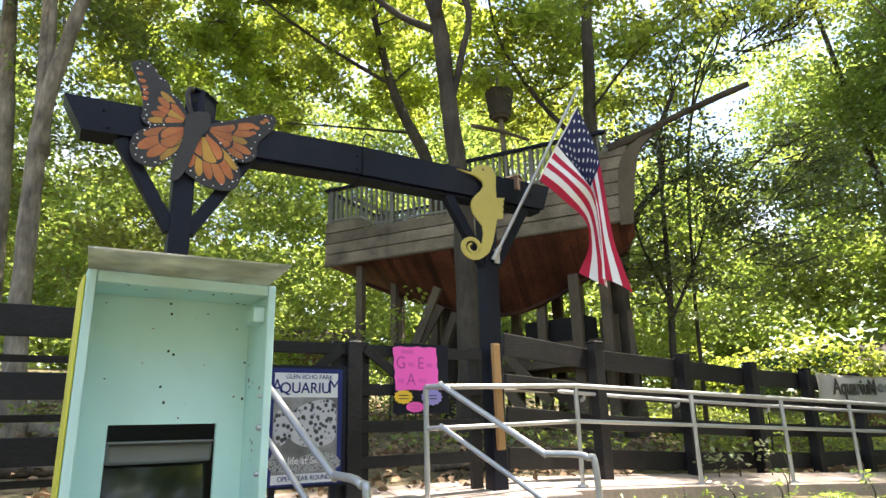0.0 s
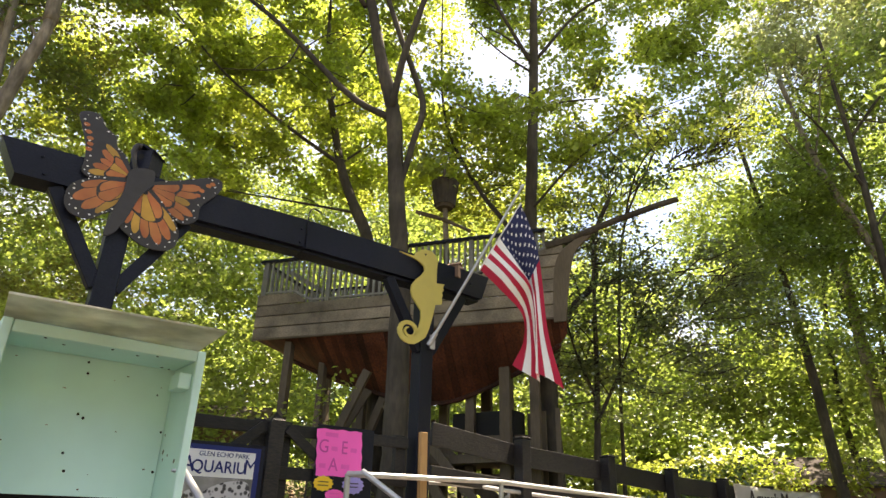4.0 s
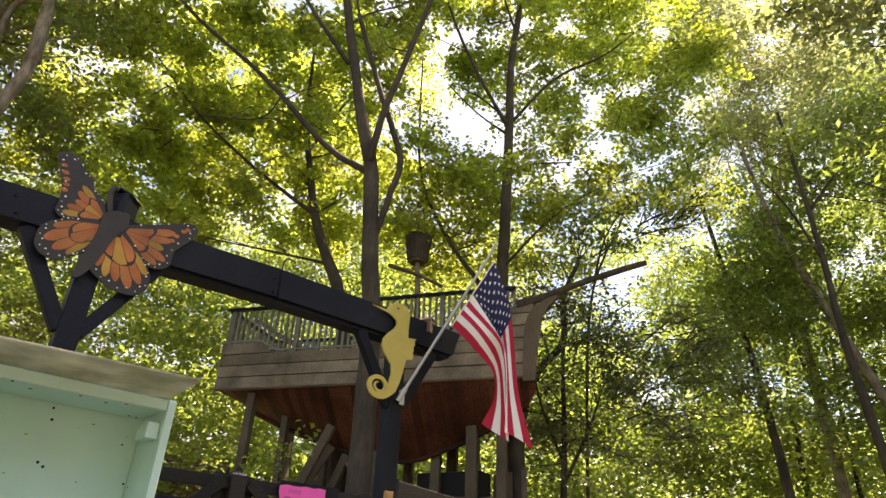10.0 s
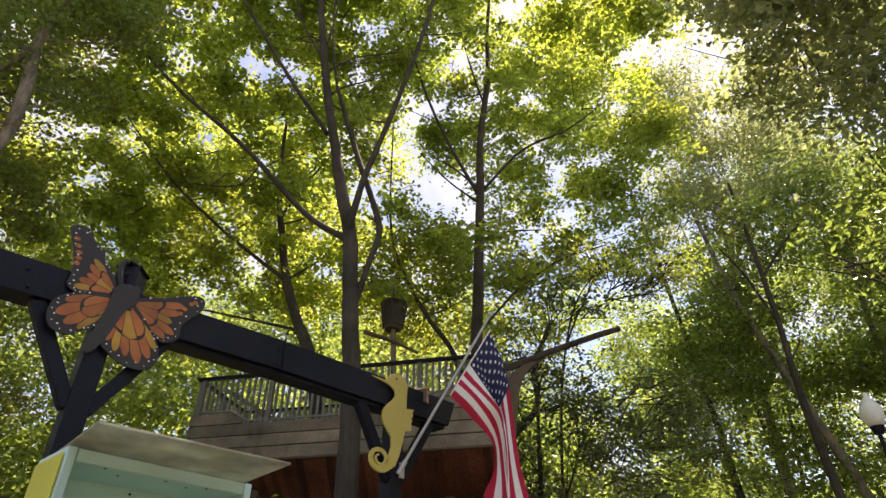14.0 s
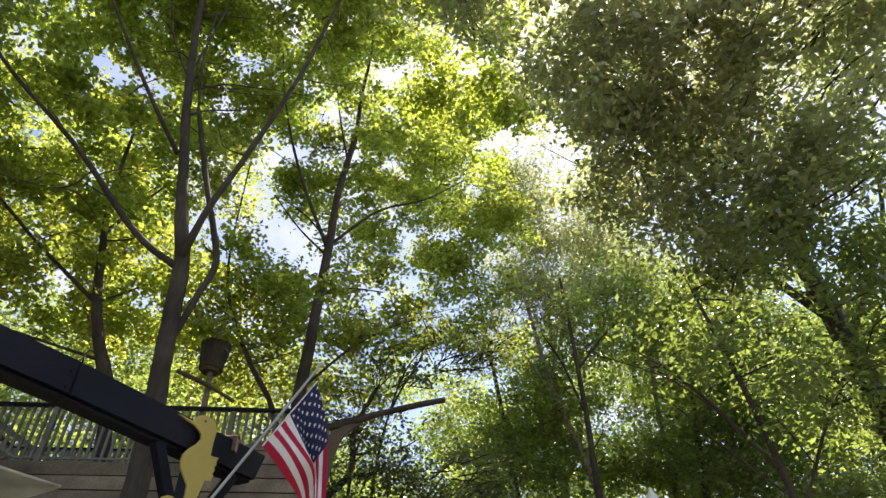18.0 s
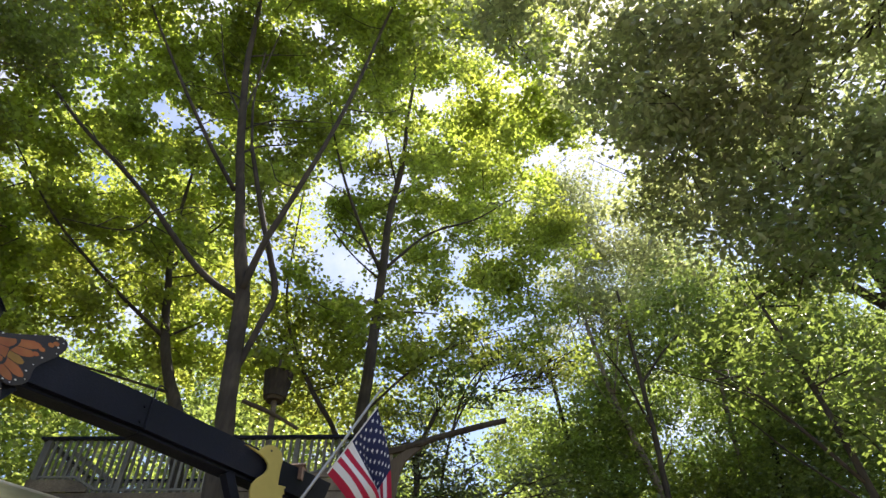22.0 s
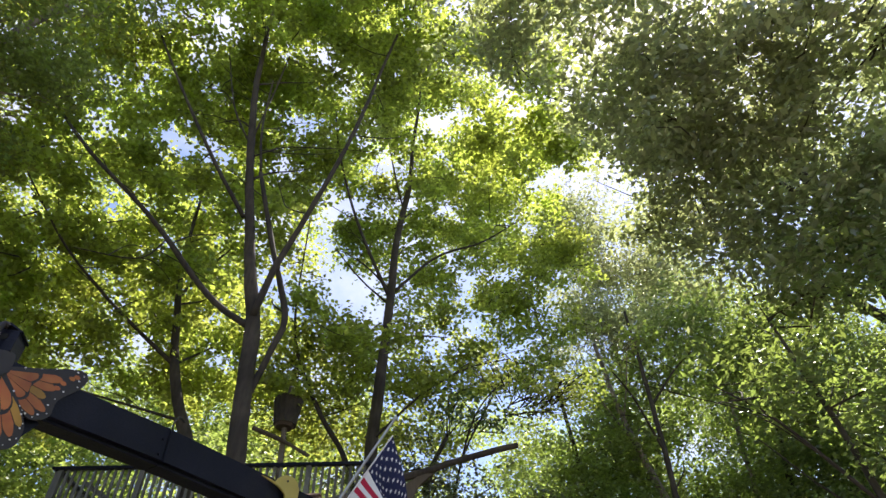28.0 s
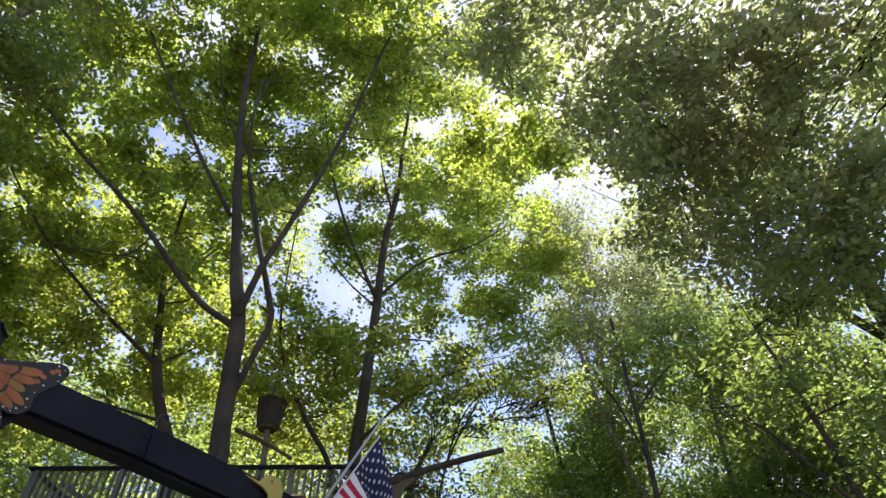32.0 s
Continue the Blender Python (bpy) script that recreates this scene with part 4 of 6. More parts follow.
def behind(blob, depth):
    """Sets a mass of leaves back past the limbs, which stand that far off; it grows with its distance."""
    az, el, d, ra, rz = blob
    if az > 27 and el > 45:
        return blob
    far = (depth + 0.95 * ra) / (math.cos(radians(el)) * math.cos(radians(az)))
    k = max(1.0, min(1.6, far / d))
    return az, el, d * k, ra * k ** 0.8, rz * k ** 0.8


def tree(label, limbs, blobs, leaf, seed, density=1.0, per=18, size=0.12, spray=0.28, bark=None, shoots=120, slim=0.75, droop=0.35, back=0.0, clump=0.0, tuft=0.42, group="woodland trees"):
    """limbs: (points, thick end radius, thin end radius); the first is the trunk."""
    rng = np.random.default_rng(seed)
    bark = bark or M_BARK
    t = thing("tree", label, "tree", limbs[0][0][0], group)
    reach = []
    for i, (pts, r0, r1) in enumerate(limbs):
        bm = tube(pts, r0, r1, 12 if i == 0 else 8, 6, 0.16, 0.45 if i == 0 else 0.0, seed)
        part("trunk" if i == 0 else "limb", bm, bark, t, smooth=True)
        reach += smooth_line(pts, 4)[3 if i == 0 else 0:]
    srnd = random.Random(seed)
    for i, (pts, r0, r1) in enumerate(limbs):
        line = smooth_line(pts, 6)
        first = len(line) // 2 if i == 0 else len(line) // 4
        for q in range(first, len(line) - 1, 4 if i == 0 else 3):
            here = line[q]
            d = (line[q + 1] - line[q - 1]).normalized()
            turn = srnd.uniform(0, 6.28)
            out = Vector((math.cos(turn), 0.6 * abs(math.sin(turn)) + 0.1, 0.25 + srnd.random() * 0.5)) + d * 0.4
            ln = srnd.uniform(0.9, 2.0)
            r = max(0.012, (r0 + (r1 - r0) * q / len(line)) * 0.32)
            end = here + out.normalized() * ln
            bend = here.lerp(end, 0.5) + Vector((srnd.uniform(-.15, .15), srnd.uniform(-.15, .15), srnd.uniform(-0.05, 0.2)))
            if in_clearing(np.array([here, end, end + (end - bend)])).any():
                continue
            part("branch", tube([here, bend, end, end + (end - bend).normalized() * 0.5 + Vector((0, 0, srnd.uniform(-.2, .25)))], r, 0.006, 6, 3), bark, t)
    if back:
        blobs = [behind(q, back) for q in blobs]
    p = crown_points(rng, blobs, density, clump, tuft)
    if shoots:
        twigs(rng, p, min(shoots, len(p)), reach, bark, t)
    crown = new("crown", leaf_mesh("crown", rng, p, per, size, spray, slim, droop, 0.3))
    crown.data.materials.append(leaf)
    bpy.context.view_layer.update()
    crown.parent = t
    crown.matrix_parent_inverse = t.matrix_world.inverted()
    return t


# the forked maple in front of the ship
tree("tall forked maple with grey-brown bark and sunlit leaves", [
    ([(-0.28, 9.8, 0.9), (-0.28, 9.8, 3.2), (-0.33, 9.8, 5.4), (-0.47, 9.8, 6.7), (-0.62, 9.8, 8.5), (-0.87, 9.8, 9.5), (-1.12, 9.8, 10.7), (-1.5, 9.8, 12.6), (-1.93, 9.8, 15.4), (-2.1, 9.8, 17.5), (-2.3, 9.8, 20), (-2.7, 9.9, 23)], 0.195, 0.035),
    ([(-0.46, 9.8, 6.9), (-0.2, 9.75, 8.0), (-0.08, 9.75, 8.7), (-0.3, 9.75, 9.5), (-0.61, 9.75, 10.4), (-1.25, 9.75, 12.5)], 0.0663, 0.05),
    ([(-0.66, 9.7, 8.6), (-0.46, 9.5, 9.7), (-0.07, 9.3, 11.1), (0.56, 9.0, 13.7), (1.16, 8.8, 17.3), (1.7, 8.6, 20.5), (1.9, 8.5, 23)], 0.0741, 0.025),
    ([(-0.64, 9.8, 8.4), (-1.55, 10, 9.1), (-3.1, 10.2, 10.9), (-4.9, 10.5, 12.7), (-6.4, 10.8, 14.5), (-7.8, 11, 16)], 0.0702, 0.02),
    ([(-1.33, 9.8, 11.1), (-2.4, 9.8, 12.8), (-3.8, 9.8, 15.3), (-5.0, 9.9, 17.8), (-5.6, 10, 20)], 0.0507, 0.015),
    ([(-1.65, 9.8, 13.6), (-1.5, 9.8, 15.6), (-1.4, 9.8, 17.5)], 0.0273, 0.02),
    ([(-1.55, 9.8, 13.0), (-0.9, 9.7, 13.5), (0.0, 9.6, 13.7)], 0.0218, 0.01),
    ([(-1.25, 9.75, 12.5), (-1.5, 9.7, 14.0), (-1.6, 9.7, 16.0)], 0.0351, 0.02),
    ([(-2.6, 10.1, 10.4), (-3.0, 10.2, 9.8), (-4.2, 10.4, 9.9)], 0.0195, 0.01),
    ([(-1.6, 9.8, 13.3), (-2.3, 9.9, 14.8), (-2.9, 9.9, 17)], 0.0273, 0.015)],
    ((-14, 52, 13, 2.4, 1.5), (-4, 56, 13.5, 2.5, 1.6), (-22, 46, 13.5, 2.5, 1.7), (-10, 43, 14, 2.2, 1.8), (-20, 36, 13, 2.2, 1.4), (-28, 40, 13, 2.2, 1.4),
     (6, 60, 13.5, 2.4, 1.8), (8, 50, 13, 2.0, 1.6), (-30, 52, 12.5, 2.1, 1.5), (-13, 62, 12, 2.4, 1.2), (10, 68, 12, 2.6, 1.5), (-26, 30, 13.5, 2.0, 1.6), (2, 32, 14, 1.3, 1.0), (-8, 30, 18, 1.6, 1.3), (-1, 43, 12.5, 0.8, 1.2), (6, 33.5, 14, 1.2, 0.7), (-1.5, 37.5, 14, 1.1, 0.9), (12, 33, 14, 1.1, 0.8)),
    L_MAPLE, 11, 8.6, 32, 0.115, 0.2, shoots=160, slim=0.85, back=10.6, tuft=0.3)

# the straight maple behind the ship
tree("straight maple with a high fork, leaves lit from behind", [
    ([(2.64, 12.5, 0.9), (2.62, 12.5, 3.1), (2.5, 12.5, 5.2), (2.33, 12.5, 7.5), (2.42, 12.5, 9.4), (2.54, 12.5, 12.2), (2.6, 12.5, 14.1), (2.9, 12.5, 16.7), (2.95, 12.5, 18.7), (3.1, 12.5, 21), (3.2, 12.6, 24)], 0.195, 0.03),
    ([(2.5, 12.5, 12.0), (1.7, 12.3, 13.5), (1.07, 12.0, 14.8), (0.5, 11.9, 16.8), (0.2, 11.8, 18.5)], 0.0546, 0.015),
    ([(2.53, 12.5, 12.1), (3.72, 12.3, 13.6), (5.0, 12.0, 14.3), (6.2, 11.8, 15.4)], 0.0468, 0.015),
    ([(2.38, 12.4, 8.0), (3.3, 12.0, 9.0), (4.2, 11.5, 9.55), (5.1, 11.0, 9.7)], 0.0351, 0.015),
    ([(2.5, 12.5, 10.6), (3.2, 12.6, 11.0), (4.2, 12.8, 11.3)], 0.0312, 0.015),
    ([(2.75, 12.5, 15.4), (2.3, 12.3, 17.0), (2.0, 12.2, 18.5)], 0.0312, 0.02),
    ([(2.45, 12.5, 11.8), (1.7, 12.4, 12.3), (0.9, 12.2, 13.0)], 0.0312, 0.015)],
    ((14, 46, 16.5, 2.0, 1.6), (20, 50, 16.5, 2.2, 1.8), (12, 53, 16.5, 2.2, 1.6), (26, 47, 16.0, 2.2, 1.8), (20, 40, 15.5, 2.2, 1.5), (29, 42, 15.5, 2.0, 1.6), (15, 35, 15.0, 1.2, 1.0),
     (21, 34, 14.5, 2.0, 1.2), (28, 36, 15, 1.8, 1.4), (18, 58, 16, 2.4, 1.6), (28, 55, 16, 2.4, 1.6), (9.5, 31, 14.5, 1.3, 0.9), (5, 44.5, 15.5, 1.3, 0.9), (9, 42.5, 15.5, 0.8, 0.5), (31.5, 51, 16, 1.3, 1.2), (32.5, 47, 16, 1.0, 0.9), (34, 52.5, 16, 1.1, 0.9), (33, 56, 16, 1.6, 1.2), (36, 57.5, 16, 1.3, 0.8), (3, 47.5, 15.5, 1.6, 0.9), (1, 44, 15.5, 1.2, 0.8), (6.5, 44.5, 15.5, 1.4, 0.8), (3.5, 43, 15.5, 1.0, 0.5), (-1, 41, 15, 1.0, 0.8), (11, 41, 15.5, 0.8, 0.6), (31.5, 43, 15, 0.9, 0.7), (30, 53, 17, 1.6, 0.9), (26, 51, 17, 1.6, 1.0), (33.5, 54, 17, 1.2, 0.7)),
    L_MAPLE, 12, 9.5, 32, 0.105, 0.2, shoots=140, slim=0.85, back=13.0, clump=0.2, tuft=0.34)

# yellow-green spray below it
tree("slender maple bough with yellow-green leaves", [
    ([(4.4, 14.2, 1.2), (4.5, 14.0, 5), (4.7, 13.5, 8.0), (5.4, 12.8, 9.8)], 0.045, 0.02),
    ([(4.6, 13.7, 7.4), (4.8, 12.6, 9.0), (5.4, 11.6, 9.8)], 0.03, 0.012)],
    ((22, 30, 13.5, 1.3, 0.7), (27, 32, 13.5, 1.3, 0.8), (30, 29, 14, 1.2, 0.9), (25, 35, 14, 1.0, 0.6)),
    L_YELLOW, 13, 22, 40, 0.062, 0.22, shoots=60, slim=0.85, clump=-0.2, tuft=0.42)

# the leaning tree on the left behind the ship
tree("leaning maple with a bent trunk behind the ship", [
    ([(-0.9, 14, 1.3), (-1.0, 14, 5.5), (-1.39, 14, 7.7), (-1.9, 14, 8.9), (-2.26, 14, 9.9), (-2.55, 14, 11.2), (-2.81, 14, 12.5), (-3.0, 14.1, 14.5), (-3.1, 14.2, 17.5)], 0.19, 0.03),
    ([(-2.3, 14, 9.9), (-3.3, 13.5, 10.4), (-4.2, 13.0, 10.9), (-5.2, 12.4, 11.6), (-6.4, 11.7, 12.9)], 0.055, 0.015),
    ([(-2.7, 14, 11.8), (-2.2, 14.2, 13.2), (-1.6, 14.4, 14.6)], 0.05, 0.02),
    ([(-1.7, 14, 8.5), (-3.6, 14.2, 8.9), (-5.4, 14.3, 9.2)], 0.04, 0.012)],
    ((-18, 40, 17, 2.2, 1.8), (-10, 37, 17, 2.2, 1.8), (-24, 34, 16.5, 2.4, 1.8), (-16, 31, 17, 2.2, 1.6), (-30, 30, 16, 2.2, 1.6), (-8, 29, 17.5, 1.8, 1.3), (-22, 26, 17, 2.2, 1.4), (-3, 34, 18, 1.8, 1.5), (-2, 27, 18, 1.6, 1.2)),
    L_BRIGHT, 14, 9.5, 30, 0.12, 0.22, shoots=140, slim=0.85, back=14.8, tuft=0.32)

tree("thin grey tree leaning behind the mast", [
    ([(2.9, 14.6, 1.4), (2.6, 14.5, 6.5), (2.16, 14.5, 8.3), (1.43, 14.5, 9.4), (0.65, 14.5, 10.9), (0.3, 14.5, 12.5), (0.2, 14.6, 16.5)], 0.10, 0.02)],
    ((2, 33, 17.5, 1.3, 0.8), (4, 35.5, 18, 1.6, 0.7), (9, 34, 18, 1.5, 0.8), (6, 32, 18, 1.6, 0.9), (2, 30.5, 18, 1.5, 0.9), (11.5, 36, 18, 1.2, 0.7), (4, 44.5, 20, 1.8, 0.9), (8, 43.5, 20, 1.4, 0.7), (0, 42.5, 20, 1.2, 0.8), (0, 45.5, 20, 1.3, 0.9), (2.8, 44, 20, 1.1, 0.7), (-1, 48.7, 20, 1.5, 0.9), (4.5, 47.5, 20, 1.4, 0.8),  (9, 29.5, 18, 1.5, 0.8), (13, 31, 18, 1.3, 0.8), (4, 28, 18, 1.4, 0.9), (8, 25.5, 18, 1.4, 0.8), (12.5, 27, 18, 1.4, 0.8), (16, 30, 18, 1.3, 0.8), (20, 31, 18, 1.2, 0.7), (-1, 30, 18, 1.2, 0.8), (7, 34.5, 18, 1.1, 0.6), (17, 26, 18.5, 1.2, 0.7)), L_BRIGHT, 15, 17, 22, 0.11, 0.28, shoots=60, clump=-0.8)

# left edge, near
tree("pale-barked tree with a curved trunk at the fence", [
    ([(-6.2, 8, 1.0), (-6.41, 8, 2.85), (-6.57, 8, 6.0), (-6.35, 8, 7.5), (-6.1, 8, 8.8), (-6.45, 8.2, 10.4), (-6.7, 8.4, 13)], 0.16, 0.05),
    ([(-6.5, 8, 5.6), (-7.0, 8.3, 8.4), (-7.42, 8.6, 10.4), (-7.61, 8.6, 11.7), (-7.7, 8.6, 13.2), (-7.8, 8.7, 15)], 0.12, 0.08),
    ([(-6.1, 8, 8.8), (-6.23, 8, 10.0), (-6.39, 8, 10.8), (-6.33, 8, 11.6), (-6.15, 8, 12.6), (-5.6, 8, 14.6)], 0.11, 0.07),
    ([(-6.55, 8.1, 6.4), (-6.9, 8.1, 9.6), (-6.69, 8, 10.2), (-6.4, 8, 10.65)], 0.06, 0.05)],
    ((-40, 30, 9.5, 1.5, 1.3), (-40, 42, 9.5, 1.3, 1.0), (-46, 44, 9, 1.7, 1.5), (-46, 56, 9, 1.6, 1.2), (-42, 20, 10.5, 1.5, 1.2), (-52, 35, 9, 1.8, 1.8), (-30, 24, 12, 1.6, 1.2), (-33, 46, 9, 1.0, 0.9), (-36, 41, 9, 0.9, 0.9), (-31, 51, 9.3, 0.9, 0.7), (-38, 50, 9, 1.2, 1.0)),
    L_SHADE, 16, 14, 34, 0.08, 0.24, bark=M_BARKPALE, shoots=160, back=9.2)
tree("pale-barked straight tree beside another", [
    ([(-7.6, 9, 1.1), (-8.0, 9, 6), (-8.4, 9, 9.2), (-8.6, 9, 13)], 0.17, 0.09)],
    ((-47, 50, 12, 2, 1.8), (-40, 35, 13, 2.0, 1.6), (-34, 17, 14, 1.8, 1.5), (-42, 12, 13, 1.6, 1.2), (-35.5, 48.5, 11.5, 1.1, 0.9), (-32.5, 44, 12, 0.9, 0.7), (-38, 43, 12, 1.2, 1.0), (-29, 53, 12, 1.1, 0.6), (-34, 39, 12, 0.8, 0.7)), L_RED, 17, 10, 32, 0.095, 0.28, bark=M_BARKPALE, shoots=80, back=9.8)

# dark evergreen to the right of the ship
tree("dark evergreen with a thin trunk and small glossy leaves", [
    ([(3.5, 13, 1.2), (3.6, 13, 2.9), (3.69, 13, 4.3), (3.73, 13, 5.5), (3.8, 13, 7.4)], 0.085, 0.03),
    ([(3.6, 13, 3.4), (4.2, 12.9, 4.6), (4.6, 12.9, 5.6)], 0.04, 0.015),
    ([(3.66, 13, 3.9), (3.2, 13, 5.2), (3.0, 13, 6.6)], 0.035, 0.015)],
    ((17, 17, 14, 1.5, 1.2), (20, 12, 14, 1.3, 1.0), (13.5, 12, 14, 1.1, 1.0), (18, 22, 14.5, 1.3, 0.9), (23, 17, 14.5, 1.2, 1.0), (26.5, 14, 15, 1.3, 1.0), (25, 20.5, 15, 1.2, 0.8), (28, 18, 15.5, 1.1, 0.8), (11, 22.5, 15.5, 1.4, 0.6), (15, 25, 15.5, 1.2, 0.7)),
    L_HOLLY, 18, 44, 18, 0.075, 0.2, shoots=160)
tree("bent bare-limbed tree beyond the bow", [
    ([(2.9, 14.2, 1.3), (3.0, 14.2, 4.5), (3.35, 14.1, 6.0), (4.05, 14, 6.9), (4.1, 14, 8.0), (4.5, 13.8, 9.0)], 0.12, 0.05)],
    ((18, 29, 16, 1.2, 0.8), (23, 27, 16.5, 1.2, 0.8)), L_DARK, 19, 10, 16, 0.11, 0.26, shoots=30)

# right-hand stand
tree("slender tree with a dark straight trunk", [
    ([(12.8, 15.5, 1.8), (12.5, 15.5, 6), (12.35, 15.5, 8.1), (12.38, 15.5, 10.6), (12.3, 15.5, 13.5), (12.1, 15.4, 16)], 0.14, 0.05),
    ([(12.36, 15.5, 10.6), (11.3, 15, 12.0), (10.4, 14.6, 12.6)], 0.05, 0.02),
    ([(12.33, 15.5, 12.2), (13.4, 15.2, 13.6), (14.2, 15, 14.4)], 0.05, 0.02)],
    ((30.5, 24, 17, 1.5, 1.1), (29.5, 18, 17, 1.4, 1.0), (33, 19.5, 17, 1.3, 0.9), (34, 27, 17, 1.5, 1.1), (31, 13.5, 17, 1.3, 0.7), (37, 29, 21, 2.2, 1.8), (43, 32, 21, 2.2, 1.8), (34, 22, 21, 2.2, 1.8), (41, 22, 21, 2.2, 1.8), (47, 26, 21, 2.2, 1.8), (30, 26, 20, 1.8, 1.6), (38, 17, 22, 1.8, 1.1), (46.5, 17, 22, 1.6, 1.2), (28, 20, 22, 1.6, 1.2), (44, 38, 22, 1.8, 1.4)),
    L_SHADE, 20, 13, 34, 0.115, 0.34, shoots=120, back=17.0)
tree("grey trunk leaning across the stand", [
    ([(15.8, 17, 2), (14.6, 17, 6), (13.1, 17, 9.9), (12.2, 17, 12.4), (11.6, 17, 15.5)], 0.18, 0.07),
    ([(12.7, 17, 11.2), (11.4, 16.6, 12.4), (10.3, 16.2, 13.6)], 0.04, 0.015),
    ([(12.2, 17, 12.4), (12.6, 16.8, 14.2), (12.9, 16.6, 16.2)], 0.04, 0.015)],
    ((31, 33, 21, 1.3, 1.0), (35.5, 34, 21, 1.3, 0.9), (39, 33, 21, 1.2, 0.9)), L_SHADE, 26, 10, 30, 0.115, 0.3, bark=M_BARKPALE, shoots=50)
tree("slender tree with pale bark in the stand", [
    ([(17.6, 18, 2), (17.9, 18, 8), (18.1, 18, 12.9), (18.5, 18, 16)], 0.16, 0.06)],
    ((47, 33, 25, 2.4, 2.2), (51, 27, 25, 2.4, 2.2), (53, 20, 24, 2.4, 2.0), (48, 20, 25, 2.2, 2)), L_STAND, 21, 14, 32, 0.12, 0.36, bark=M_BARKPALE, shoots=80)
tree("slender tree in the roadside stand", [
    ([(16.9, 16, 1.9), (17.35, 16, 8.9), (17.9, 16, 12), (18.4, 16, 15)], 0.15, 0.06)],
    ((55, 30, 24, 2.2, 2.2), (58, 22, 23, 2.2, 2.0), (56, 14, 22, 2.2, 1.8)), L_STAND, 22, 14, 30, 0.12, 0.34, shoots=60)
tree("tall pale tree with bare grey twigs at the top", [
    ([(14.5, 20, 2.2), (14.4, 20, 10), (14.6, 19.8, 16), (14.3, 19.6, 21.5)], 0.2, 0.05),
    ([(14.5, 19.8, 15), (15.6, 19.6, 18), (16.4, 19.4, 21)], 0.07, 0.02),
    ([(14.5, 19.9, 16), (13.4, 19.6, 18.5), (12.8, 19.4, 20.5)], 0.07, 0.02),
    ([(15.0, 19.8, 16.3), (16.6, 19.6, 18.3), (17.6, 19.5, 20)], 0.05, 0.015)],
    ((37, 46, 28, 2.0, 1.4), (33.5, 44, 28, 2.2, 1.6), (38.5, 44, 28, 2.2, 1.6), (34, 40, 28, 2.2, 2.2), (40.5, 41, 28, 2.0, 1.8), (40, 44.5, 28, 1.6, 1.2), (36, 36, 27, 2.4, 1.8), (42, 37, 27, 2.2, 2.0), (33, 35, 27, 2.2, 1.8), (36.5, 45, 27, 1.6, 1.3), (35, 42.5, 27, 1.8, 1.3), (38.5, 42, 27, 1.8, 1.3)), L_PALE, 23, 11, 26, 0.11, 0.36, bark=M_BARKPALE, shoots=260, clump=0.0)

